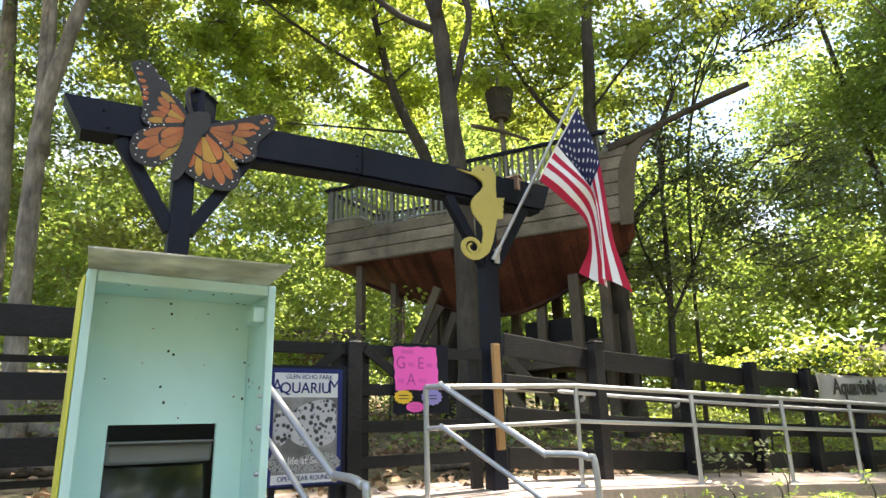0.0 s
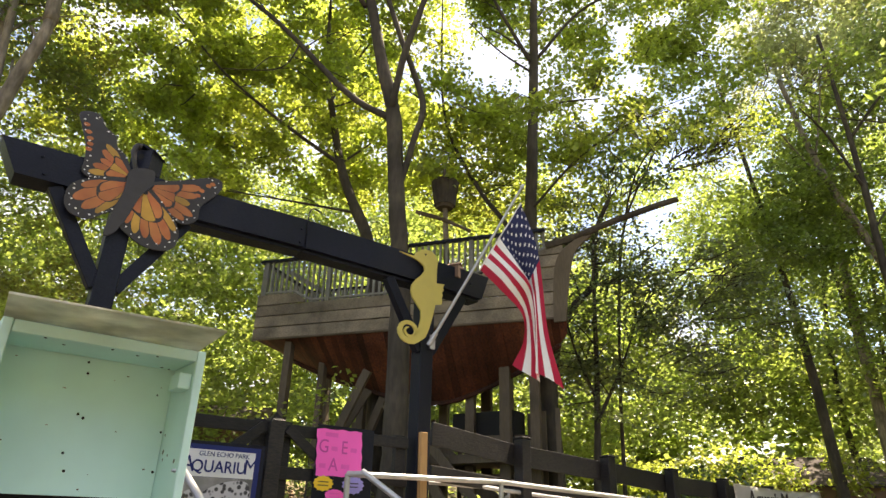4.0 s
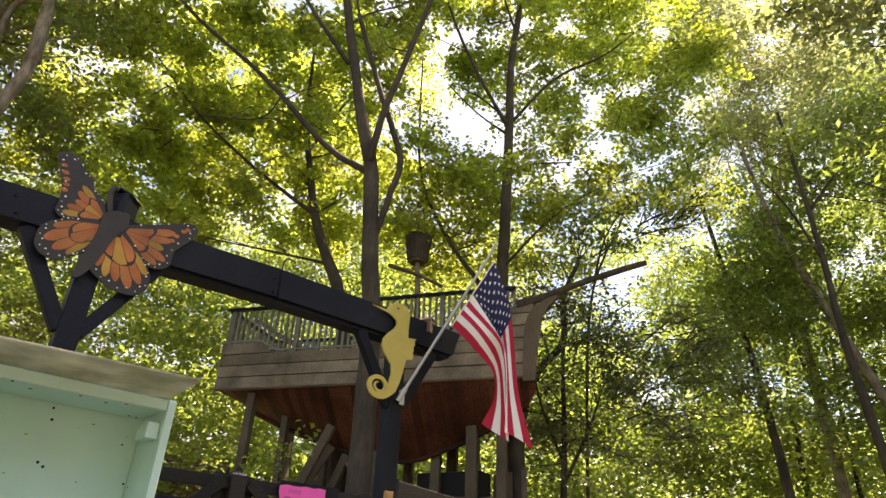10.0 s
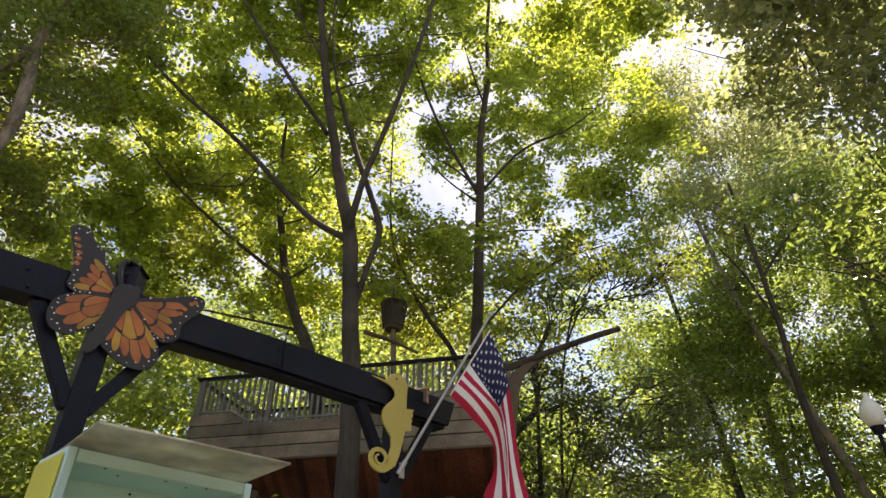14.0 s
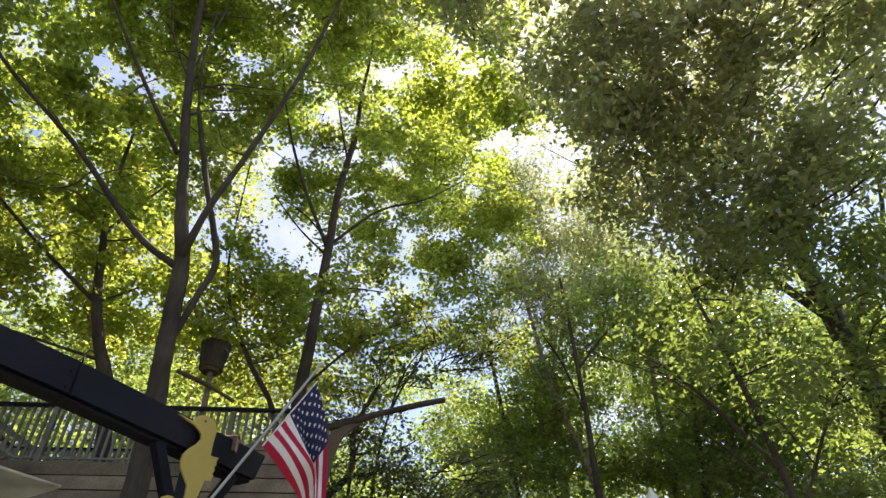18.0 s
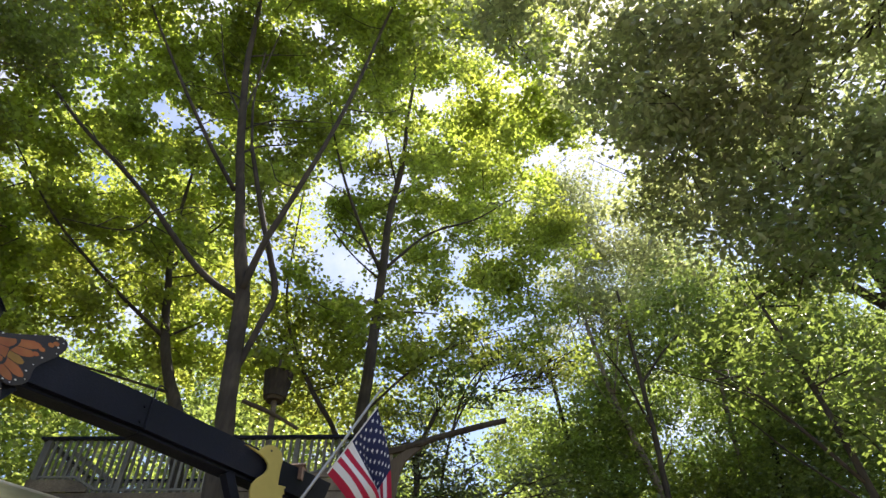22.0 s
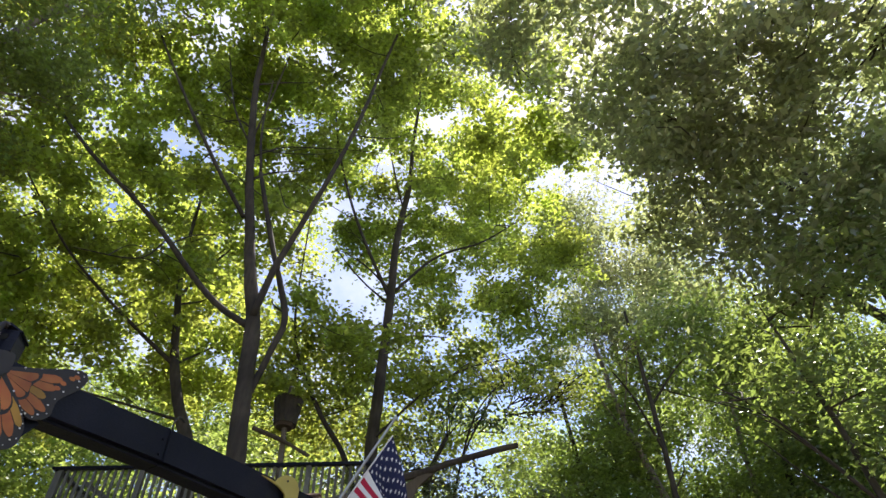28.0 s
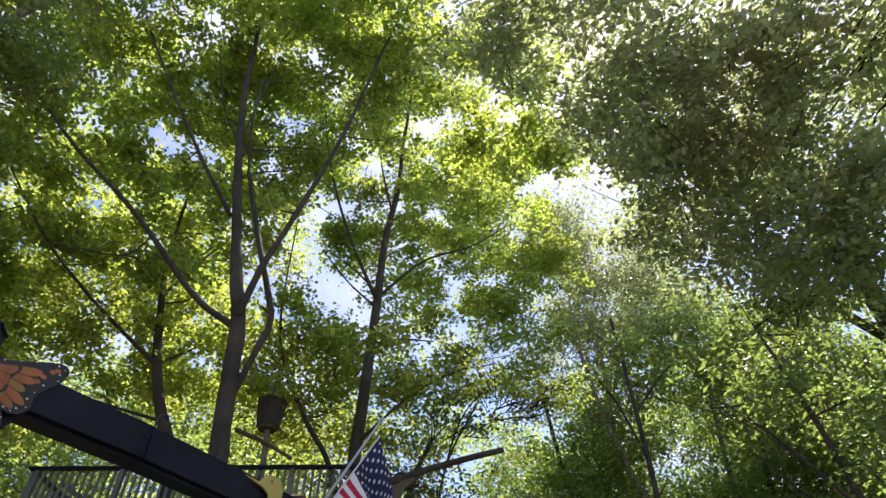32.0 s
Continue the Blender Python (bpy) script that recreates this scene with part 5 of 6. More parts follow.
# big shade tree close on the right
tree("large dark-leaved shade tree hanging over the walk", [
    ([(10.4, 5.4, 0.4), (10.2, 5.4, 4), (9.8, 5.3, 7.5), (9.2, 5.2, 10.5), (8.6, 5.0, 13)], 0.26, 0.1),
    ([(9.8, 5.3, 7.4), (8.4, 5.9, 9.2), (7.0, 6.3, 10.4), (6.3, 6.4, 10.8)], 0.09, 0.02),
    ([(9.6, 5.3, 8.5), (8.0, 4.6, 10.3), (6.0, 4.2, 11.6)], 0.08, 0.025),
    ([(9.3, 5.2, 10), (7.6, 5.5, 11.8), (6.2, 5.7, 13.2)], 0.07, 0.025),
    ([(10.0, 5.3, 6.2), (8.7, 6.6, 7.0), (7.6, 7.6, 7.2)], 0.06, 0.02),
    ([(9.0, 5.1, 11.5), (7.4, 5.5, 12.6), (5.6, 6.0, 12.6), (4.2, 6.3, 13.2)], 0.05, 0.01),
    ([(9.9, 5.3, 7), (10.6, 4.2, 9), (10.4, 3.4, 11)], 0.07, 0.02)],
    ((52, 52, 11, 1.6, 1.3), (60, 46, 11, 1.8, 1.5), (50, 44, 11.5, 1.3, 1.2), (68, 40, 11, 1.9, 1.6), (58, 37, 11, 1.5, 1.2), (75, 48, 11, 2, 1.8), (62, 57, 11, 2, 1.4), (45, 55, 12, 1.4, 0.9), (43, 52.5, 12.5, 0.8, 0.6), (43.3, 50.3, 12.3, 0.6, 0.5), (42.3, 54.7, 12.3, 0.8, 0.6), (45.5, 46.3, 12.3, 0.7, 0.6), (44.2, 49.5, 12, 0.7, 0.6), (40.5, 55.5, 12.5, 0.9, 0.5), (41, 57, 12.5, 1.2, 0.7), (42, 60, 12, 1.5, 0.8), (34, 62, 12.5, 1.8, 0.8), (47.5, 48, 12, 0.9, 0.7), (50, 66, 11.5, 2.2, 1.2), (24, 63, 13, 1.6, 0.8), (54, 39, 11.5, 1, 0.8), (57, 54, 11.5, 1.4, 1.1), (48.5, 43, 12, 0.9, 0.7), (70, 45, 11, 1.6, 1.2), (52, 43, 11.5, 1, 0.8), (51, 38, 11.5, 1.1, 0.9), (62, 40, 11, 1.3, 1.1), (47, 54, 12, 1.1, 0.8), (58, 42, 11, 1.2, 1), (46.5, 57, 12, 1, 0.8), (64, 50, 11, 1.4, 1.1), (45.5, 44.5, 12, 0.8, 0.6), (47.5, 41, 12, 0.9, 0.7), (44.5, 42, 12.3, 0.6, 0.5), (49, 46, 12, 0.9, 0.7), (46.5, 38.5, 12, 0.8, 0.6), (47, 47, 11.5, 1.2, 1), (50, 50, 11.5, 1.3, 1.1), (46, 51.5, 12, 1, 0.8), (49, 42, 11.5, 1.1, 0.9), (53, 47, 11, 1.3, 1.1), (56, 50, 11, 1.3, 1.1), (50, 36, 11.5, 1, 0.8), (51, 43, 15, 1.5, 1), (56, 45, 15, 1.5, 1), (60, 41, 15, 1.5, 1), (54, 50, 15, 1.5, 1), (48, 46, 14.5, 1, 0.8), (64, 46, 15, 1.6, 1), (61, 37.5, 12, 1.1, 0.9), (29, 60.5, 12.5, 1.2, 0.5), (22, 61.5, 12.8, 1.1, 0.5), (35, 58.5, 12.5, 0.9, 0.5), (30, 64, 12.5, 1.6, 0.6), (38, 57, 12.5, 0.7, 0.4), (46.5, 49, 12, 1.1, 0.9), (48.5, 52, 12, 1.2, 0.9), (44.5, 47, 12, 0.7, 0.5), (47.5, 45.5, 12, 0.9, 0.7)),
    L_CANOPY, 24, 9, 26, 0.128, 0.26, shoots=200, slim=0.5, droop=0.5, clump=-0.75)
tree("dark young tree with long pointed leaves near the walk", [
    ([(7.9, 5.6, 0.6), (7.7, 5.6, 3), (7.4, 5.6, 5.4), (6.9, 5.6, 7.4)], 0.09, 0.02),
    ([(7.5, 5.6, 4.6), (6.6, 5.9, 5.8), (6.0, 6.2, 6.4)], 0.03, 0.01),
    ([(7.6, 5.6, 4.0), (8.6, 5.4, 5.4), (9.4, 5.2, 6.4)], 0.035, 0.01)],
    ((47, 31, 10, 1.0, 0.7), (52, 36, 9.5, 0.9, 0.8), (50, 25, 10, 0.9, 0.8), (55, 20, 9.5, 0.9, 0.9),
     # low boughs of the big shade tree, kept here for the darker shaded leaf
     (66, 30, 11, 1.6, 1.4), (57, 28, 11, 1.2, 1), (60, 20, 11.5, 1.4, 1.1), (72, 22, 11, 1.8, 1.5), (63, 34, 10.5, 1.3, 1), (71, 30, 10.5, 1.5, 1.2), (64, 23, 10.5, 1.3, 1), (66, 16, 10.5, 1.3, 0.9), (75, 16, 10.5, 1.5, 1.2), (55, 33, 12, 1, 0.8), (50, 33, 12, 0.9, 0.8), (59, 27, 11.5, 1.2, 1), (53, 27, 12, 1, 0.9), (49, 29, 12.5, 0.8, 0.7), (61, 34, 11, 1.2, 0.9), (54, 35, 11.5, 1.1, 0.9)),
    L_STAND, 25, 12, 24, 0.118, 0.26, shoots=90, slim=0.48, droop=0.55, clump=-0.4)


def far_woods():
    """The wooded slope behind: many crowns, joined, out to fifty metres."""
    rng = np.random.default_rng(77)
    blobs = []
    for az in range(-64, 96, 5):
        for d, el in ((26, 9), (26, 14), (27, 19), (29, 24), (34, 7), (36, 13), (38, 19), (40, 25)):
            if 10 < az < 22 and el > 22:
                continue
            if az > 8 and rng.random() < (0.3 if el < 12 else 0.1):
                continue
            keep = rng.random()
            if keep < 0.24 or (13 < az < 34 and el < 12) or (34 <= az < 56 and el < 10):
                continue
            blobs.append((az + rng.uniform(-2.5, 2.5), el + rng.uniform(-1.5, 1.5), d + rng.uniform(-2, 2), rng.uniform(1.7, 2.6) * d / 27, rng.uniform(1.2, 1.9) * d / 27))
    blobs += [(20, 8.5, 30, 2.0, 1.2), (24.5, 9.5, 31, 2.2, 1.3), (29.5, 10.5, 30, 2.2, 1.4), (22.5, 12.8, 32, 1.8, 1.0), (27.5, 13.2, 32, 1.8, 1.1), (33, 12, 31, 2.0, 1.3), (26, 8.5, 29, 2.2, 1.2), (30.5, 8.5, 29, 2.0, 1.2), (22, 10.5, 29, 1.8, 1.0), (27.5, 11.5, 30, 2.0, 1.2), (35, 9, 29, 2.0, 1.2)]
    # sunny crowns beyond the bow and the walk
    for az in range(9, 66, 3):
        for el in (6, 10, 14, 18, 22, 26):
            if rng.random() < 0.85 and not (18 < az < 32 and el < 9):
                blobs.append((az + rng.uniform(-1.5, 1.5), el + rng.uniform(-2, 2), rng.uniform(36, 43), rng.uniform(1.8, 2.6), rng.uniform(1.2, 1.7)))
    # the slope seen past the ship's deck
    for az in range(-34, 10, 4):
        for el in (15, 19, 23, 27):
            blobs.append((az + rng.uniform(-1.5, 1.5), el + rng.uniform(-1.5, 1.5), rng.uniform(36, 42), rng.uniform(2.0, 2.7), rng.uniform(1.3, 1.8)))
    # the upper crowns of the wood, behind the maples
    for az in range(-54, 0, 6):
        for d, el in ((30, 29), (30, 34), (31, 39), (32, 44)):
            blobs.append((az + rng.uniform(-2.5, 2.5), el + rng.uniform(-2, 2), d + rng.uniform(-2, 2), rng.uniform(1.4, 2.2), rng.uniform(0.9, 1.4)))
    for az in range(-70, 100, 4):
        for el in ((1, 5, 9, 13) if az < 8 else (0, 4, 8) if 12 < az < 34 else (1, 5, 9)):
            blobs.append((az + rng.uniform(-2, 2), el + rng.uniform(-1, 1), rng.uniform(48, 56), rng.uniform(3.2, 4.4), rng.uniform(2.2, 3.0)))
    p = crown_points(rng, [q for q in blobs if q[2] < 45], 5.5)
    ob = new("far_trees", leaf_mesh("far_trees", rng, p, 22, 0.18, 0.5, 0.8))
    ob.data.materials.append(L_FAR)
    tagged(ob, "sunlit green woodland crowns on the slope behind", "trees", kind="stuff")
    p = crown_points(rng, [q for q in blobs if q[2] >= 45], 1.6)
    ob = new("distant_trees", leaf_mesh("distant_trees", rng, p, 14, 0.5, 1.0, 0.85))
    ob.data.materials.append(L_FAR)
    tagged(ob, "hazy green tree line at the top of the slope", "trees", kind="stuff")
    # unseen crowns behind the viewpoint, added to block sky light and darken reflections
    blobs = [(az + rng.uniform(-3, 3), el, rng.uniform(24, 32), 3.2, 2.4) for az in range(104, 292, 8) for el in ((3, 10, 17) if az < 215 else (3,))]
    ob = new("unseen_street_trees", leaf_mesh("unseen_street_trees", rng, crown_points(rng, blobs, 1.5), 12, 0.5, 0.9, 0.85))
    ob.data.materials.append(L_SHADE)
    tagged(ob, "unseen green trees added behind the viewpoint to block the sky", "trees", kind="stuff")
    bm = bmesh.new()
    for i in range(9):
        q = polar(rng.uniform(30, 85) if i > 1 else rng.uniform(-60, -40), 0, rng.uniform(20, 40))
        g = ground_height(q.x, q.y) - 0.3
        r = rng.uniform(0.1, 0.22)
        sub = tube([(q.x, q.y, g), (q.x + rng.uniform(-.6, .6), q.y, g + 8), (q.x + rng.uniform(-2.5, 2.5), q.y, g + 20)], r, r * 0.12, 7, 3)
        me = bpy.data.meshes.new("tmp")
        sub.to_mesh(me)
        sub.free()
        bm.from_mesh(me)
        bpy.data.meshes.remove(me)
    ob = part("far_trunks", bm, M_BARK, smooth=True)
    tagged(ob, "grey-brown trunks of the woodland behind", "tree trunks", kind="stuff")


far_woods()


# ---- signs on the gate ----
BUTT_M = GATE_M @ Matrix(((1, 0, 0, -0.01), (0, 1, 0, 0), (0.029, 0, 1, -0.068), (0, 0, 0, 1))) @ pose(0, -0.075, 0)        # the plane of the beam's street face


def curve2(points, steps=4):
    """A closed smooth outline through (x, z) points."""
    n, out = len(points), []
    for i in range(n):
        a, b, c, d = (points[(i + k) % n] for k in (-1, 0, 1, 2))
        for k in range(steps):
            t = k / steps
            out.append(tuple(0.5 * (2 * b[j] + (c[j] - a[j]) * t + (2 * a[j] - 5 * b[j] + 4 * c[j] - d[j]) * t * t + (3 * b[j] - a[j] - 3 * c[j] + d[j]) * t ** 3) for j in (0, 1)))
    return out


def wing_reach(rim, root, a):
    """How far the outline lies from the wing's root in the direction a."""
    d, best = (math.cos(a), math.sin(a)), 0.0
    for (x0, z0), (x1, z1) in zip(rim, rim[1:] + rim[:1]):
        ex, ez = x1 - x0, z1 - z0
        det = d[0] * -ez + d[1] * ex
        if abs(det) < 1e-9:
            continue
        r = ((x0 - root[0]) * -ez + (z0 - root[1]) * ex) / det
        u = (d[0] * (z0 - root[1]) - d[1] * (x0 - root[0])) / det
        if 0 <= u <= 1:
            best = max(best, r)
    return best


def make_butterfly():
    b = thing("butterfly_sign", "painted orange and black butterfly cut-out on the gate beam", "sign", on_gate(0.9, 3.5, 0.08))
    # outline; root; first and last bearing of the veins; share of the wing that is orange; cells in the outer row; paint
    wings = (
        ([(0.41, 4.35), (0.488, 4.39), (0.556, 4.37), (0.60, 4.30), (0.686, 4.245), (0.709, 4.17), (0.783, 4.11), (0.84, 4.0), (0.83, 3.94), (0.634, 3.868), (0.57, 3.858), (0.52, 3.90), (0.523, 3.98), (0.507, 4.094), (0.453, 4.239)],
         (0.86, 3.94), (128, 194), (0.46, 0.92), 5, 0.012, ((0.475, 4.27), (0.50, 4.215), (0.52, 4.165), (0.53, 4.12), (0.53, 4.075))),
        ([(0.84, 3.926), (0.603, 3.853), (0.496, 3.778), (0.465, 3.695), (0.478, 3.603), (0.535, 3.54), (0.648, 3.53), (0.724, 3.59), (0.786, 3.64), (0.86, 3.78)],
         (0.88, 3.90), (191, 262), (0.86, 0.82), 5, 0.016, ()),
        ([(0.973, 3.922), (1.041, 3.97), (1.22, 4.045), (1.446, 4.144), (1.536, 4.124), (1.521, 4.022), (1.402, 3.867), (1.393, 3.74), (1.308, 3.677), (1.223, 3.694), (1.086, 3.837)],
         (0.96, 3.91), (-38, 20), (0.93, 0.70), 5, 0.012, ((1.43, 4.06), (1.385, 4.0), (1.46, 4.085), (1.36, 3.95))),
        ([(0.975, 3.90), (1.088, 3.83), (1.224, 3.684), (1.276, 3.583), (1.265, 3.471), (1.186, 3.417), (1.044, 3.42), (0.918, 3.484), (0.854, 3.549), (0.918, 3.719)],
         (0.95, 3.90), (-106, -38), (0.85, 0.88), 6, 0.016, ()))
    for n, (pts, root, (a0, a1), (low, high), count, lift, spots) in enumerate(wings):
        share_at = lambda a: low + (high - low) * (a - a0) / (a1 - a0)
        m = BUTT_M @ pose(0, -0.004 - lift, 0)
        rim = curve2(pts)
        w = part("wing", slab(rim, m, 0.014), M_DARKSIGN, b, "charcoal wing with white-dotted rim")
        face = m @ pose(0, -0.0142, 0)

        def cell(b0, b1, r0, r1, mat, round_end):
            ring = []
            for k in range(6):
                f = k / 5
                a = radians(b0 + (b1 - b0) * f)
                bulge = 1 - round_end * (2 * f - 1) ** 2
                ring.append((a, wing_reach(rim, root, a) * r1 * share_at(math.degrees(a)) * bulge))
            for k in range(4):
                a = radians(b1 + (b0 - b1) * k / 3)
                ring.append((a, wing_reach(rim, root, a) * r0 * share_at(math.degrees(a))))
            part("orange_cell", slab([(root[0] + r * math.cos(a), root[1] + r * math.sin(a)) for a, r in ring], face, 0.002), mat, w)

        inner = 3
        for k in range(inner):
            q = (a1 - a0) / inner
            cell(a0 + q * k + 0.7, a0 + q * (k + 1) - 0.7, 0.16, 0.61 + 0.04 * (k % 2), M_OCHRESIGN if (n, k) in ((1, 2), (0, 1), (3, 1)) else M_ORANGE, 0.05)
        for k in range(count):
            q = (a1 - a0) / count
            cell(a0 + q * k + 0.5, a0 + q * (k + 1) - 0.5, 0.66, 1.0 + 0.05 * (k % 2), M_OCHRESIGN if (k + n) % 4 == 0 else M_ORANGE, 0.14)
        for x, z in spots:
            part("orange_spot", slab([(x + 0.024 * math.cos(a * math.pi / 4), z + 0.017 * math.sin(a * math.pi / 4)) for a in range(8)], face, 0.002), M_ORANGE, w)
        far = [p for p in rim if math.hypot(p[0] - root[0], p[1] - root[1]) > 0.17]
        for i in range(0, len(far), 2):
            p = far[i]
            k = 0.945 if i % 4 else 0.90
            q = (root[0] + (p[0] - root[0]) * k, root[1] + (p[1] - root[1]) * k)
            r = 0.0038 if i % 4 else 0.006
            part("white_dot", slab([(q[0] + r * 1.3 * math.cos(a * math.pi / 4), q[1] + r * math.sin(a * math.pi / 4)) for a in range(8)], face, 0.002), M_WHITE, w)
    part("body", slab(curve2([(0.828, 3.975), (0.90, 4.03), (1.0, 4.035), (1.01, 3.92), (0.946, 3.805), (0.88, 3.573), (0.815, 3.45), (0.76, 3.443), (0.785, 3.63), (0.824, 3.817)]), BUTT_M @ pose(0, -0.036, 0), 0.02), M_DARKSIGN, b, "dark grey body")
    part("antenna", tube([BUTT_M @ Vector(q) for q in ((0.87, -0.03, 4.02), (0.845, -0.03, 4.10), (0.83, -0.03, 4.17), (0.845, -0.03, 4.22), (0.875, -0.03, 4.225))], 0.018, 0.026, 8, 4), M_DARKSIGN, b)


make_butterfly()


def make_bird_house(s, z, turn, name_label, mat, out=0.0, scale=1.0):
    h = thing("bird_house", name_label, "bird house", on_gate(s, z), "bird houses")
    m = GATE_M @ pose(s, -out, z, 0, 0, turn) @ Matrix.Scale(scale, 4)
    part("box", add_box(bmesh.new(), m @ pose(0, 0, 0.07), (0.14, 0.15, 0.14), 0.004), mat, h)
    for way in (-1, 1):
        part("roof_board", add_box(bmesh.new(), m @ pose(way * 0.038, 0, 0.158, 0, way * 30, 0), (0.10, 0.155, 0.012), 0.003), mat, h)
    part("hole", tube([m @ Vector((0.0, -0.076, 0.09)), m @ Vector((0.0, -0.0775, 0.09))], 0.026, 0.026, 14, 1), M_HOLE, h)


make_bird_house(0.94, 4.0, -42, "small black bird house on the gate beam", M_BLACK, 0.02, 1.2)
make_bird_house(4.13, 3.93, 28, "small brown wooden bird house on the beam end", M_SHED)


def make_seahorse():
    h = thing("seahorse_sign", "yellow painted seahorse cut-out with curled tail on a gate post", "sign", on_gate(3.7, 3.1, 0.1))
    m = GATE_M @ pose(0, -0.10, 0)
    front = [(3.34, 3.995), (3.515, 3.992), (3.542, 4.038), (3.60, 4.085), (3.664, 4.104), (3.73, 4.102), (3.781, 4.075), (3.815, 4.01), (3.805, 3.895), (3.808, 3.753), (3.812, 3.64), (3.80, 3.532), (3.77, 3.40), (3.735, 3.28), (3.69, 3.18)]
    tail, turns = [], 26
    cx, cz = 3.50, 3.215
    for i in range(turns):                       # outer side of the curl, inwards
        a = radians(-40 - i * 23)
        r = 0.155 * (1 - 0.74 * i / turns)
        tail.append((cx + r * math.cos(a) * 1.05, cz + r * math.sin(a) * 0.88))
    inner = []
    for i in reversed(range(turns)):
        a = radians(-40 - i * 23)
        r = 0.155 * (1 - 0.74 * i / turns) * (0.62 if i > 4 else 0.45 + 0.04 * i)
        inner.append((cx + r * math.cos(a) * 1.05, cz + r * math.sin(a) * 0.88))
    belly = [(3.61, 3.27), (3.632, 3.36), (3.624, 3.444), (3.57, 3.50), (3.514, 3.56), (3.495, 3.62), (3.501, 3.68), (3.55, 3.75), (3.621, 3.815), (3.654, 3.87), (3.645, 3.915), (3.60, 3.945), (3.549, 3.965)]
    part("body", slab(front + tail + inner + belly, m, 0.018), M_YELLOW, h)
    fin = [(3.80, 3.77), (3.915, 3.785), (3.895, 3.75), (3.905, 3.72), (3.885, 3.69), (3.895, 3.66), (3.88, 3.63), (3.89, 3.60), (3.88, 3.56), (3.80, 3.54)]
    part("fin", slab(fin, m @ pose(0, 0.002, 0), 0.016), M_YELLOW, h)
    part("eye", slab([(3.655 + 0.013 * math.cos(k), 4.045 + 0.012 * math.sin(k)) for k in range(6)], m @ pose(0, -0.018, 0), 0.002), M_DARKSIGN, h)


make_seahorse()


# ---- flag on its pole ----
def make_flag():
    f = thing("flag", "red, white and blue flag hanging limp from a slanting pole", "flag", (0.21, 5.98, 3.15))
    base, tip = Vector((0.22, 5.95, 3.15)), Vector((1.13, 5.76, 4.81))
    part("pole", tube([base, tip], 0.017, 0.014, 10, 1), M_STEEL, f, "brushed metal flag pole")
    part("finial", tube([tip, tip + (tip - base).normalized() * 0.04], 0.024, 0.016, 10, 1), M_STEEL, f)
    part("socket", tube([base - (tip - base).normalized() * 0.03, base + (tip - base).normalized() * 0.11], 0.028, 0.026, 10, 1), M_STEEL, f)
    part("bracket_plate", add_box(bmesh.new(), GATE_M @ pose(3.80, -0.088, 3.16), (0.06, 0.02, 0.14), 0.004), M_STEEL, f)
    right = smooth_line([(1.12, 5.75, 4.62), (1.235, 5.74, 4.21), (1.275, 5.74, 3.79), (1.31, 5.75, 3.18), (1.44, 5.76, 2.66)], 8)
    left = smooth_line([(0.70, 5.83, 3.90), (0.93, 5.78, 3.66), (1.12, 5.75, 3.45), (1.14, 5.75, 3.19), (1.03, 5.75, 2.95)], 8)

    def cloth(u, v, out=0.0):
        i = u * (len(right) - 1)
        k = min(int(i), len(right) - 2)
        a, b = right[k].lerp(right[k + 1], i - k), left[k].lerp(left[k + 1], i - k)
        deep = 0.10 * min(1.0, u * 2.2)
        low = min(1.0, max(0.0, (u - 0.3) / 0.4))
        low = low * low * (3 - 2 * low)
        w = v + (0.08 + 0.22 * low) * math.sin(v * 2 * math.pi) * min(1, u * 1.6)
        p = a.lerp(b, w)
        fold = math.sin(v * 9.2 + u * 3.4 + 0.5) * deep * (1 - low) + 0.11 * low * math.cos(math.pi * v) + 0.02 * math.sin(v * 17 - u * 6)
        n = Vector((0.12, -0.98, 0.1))
        return p + n * (fold + out)

    def sheet(u0, u1, v0, v1, nu, nv):
        bm = bmesh.new()
        g = [[bm.verts.new(cloth(u0 + (u1 - u0) * i / nu, v0 + (v1 - v0) * j / nv)) for j in range(nv + 1)] for i in range(nu + 1)]
        for i in range(nu):
            for j in range(nv):
                bm.faces.new((g[i][j], g[i + 1][j], g[i + 1][j + 1], g[i][j + 1]))
        return bm

    for k in range(13):
        u0 = 0.42 if k < 7 else 0.0
        part("stripe", sheet(u0, 1.0, k / 13, (k + 1) / 13, 26, 2), M_FLAGRED if k % 2 == 0 else M_FLAGWHITE, f, "red stripe" if k % 2 == 0 else "white stripe", smooth=True)
    canton = part("canton", sheet(0.0, 0.42, 0.0, 7 / 13, 16, 10), M_FLAGBLUE, f, "navy field with white stars", smooth=True)
    for row in range(9):
        for col in range(6 if row % 2 == 0 else 5):
            u = 0.42 * ((col + (0.5 if row % 2 == 0 else 1.0)) / 6)
            v = 7 / 13 * (row + 0.6) / 9.2
            bm = bmesh.new()
            bm.faces.new([bm.verts.new(cloth(u + (0.017 if k % 2 == 0 else 0.007) * math.cos(k * math.pi / 5) * 0.8, v + (0.026 if k % 2 == 0 else 0.011) * math.sin(k * math.pi / 5), 0.004)) for k in range(10)])
            part("star", bm, M_FLAGWHITE, canton)
    part("heading", pipe([cloth(0.0, j / 12, 0.0) for j in range(13)], 0.008, 6, 1), M_FLAGWHITE, f, "white heading tape")


make_flag()

# ---- notices ----
SHEET_X = GATE_X


def sheet_frame(s, z, out):
    """x along the gate, y up, z towards the street."""
    m = Matrix((GATE_X, Vector((0, 0, 1)), GATE_OUT)).transposed().to_4x4()
    m.translation = on_gate(s, z, out)
    return m


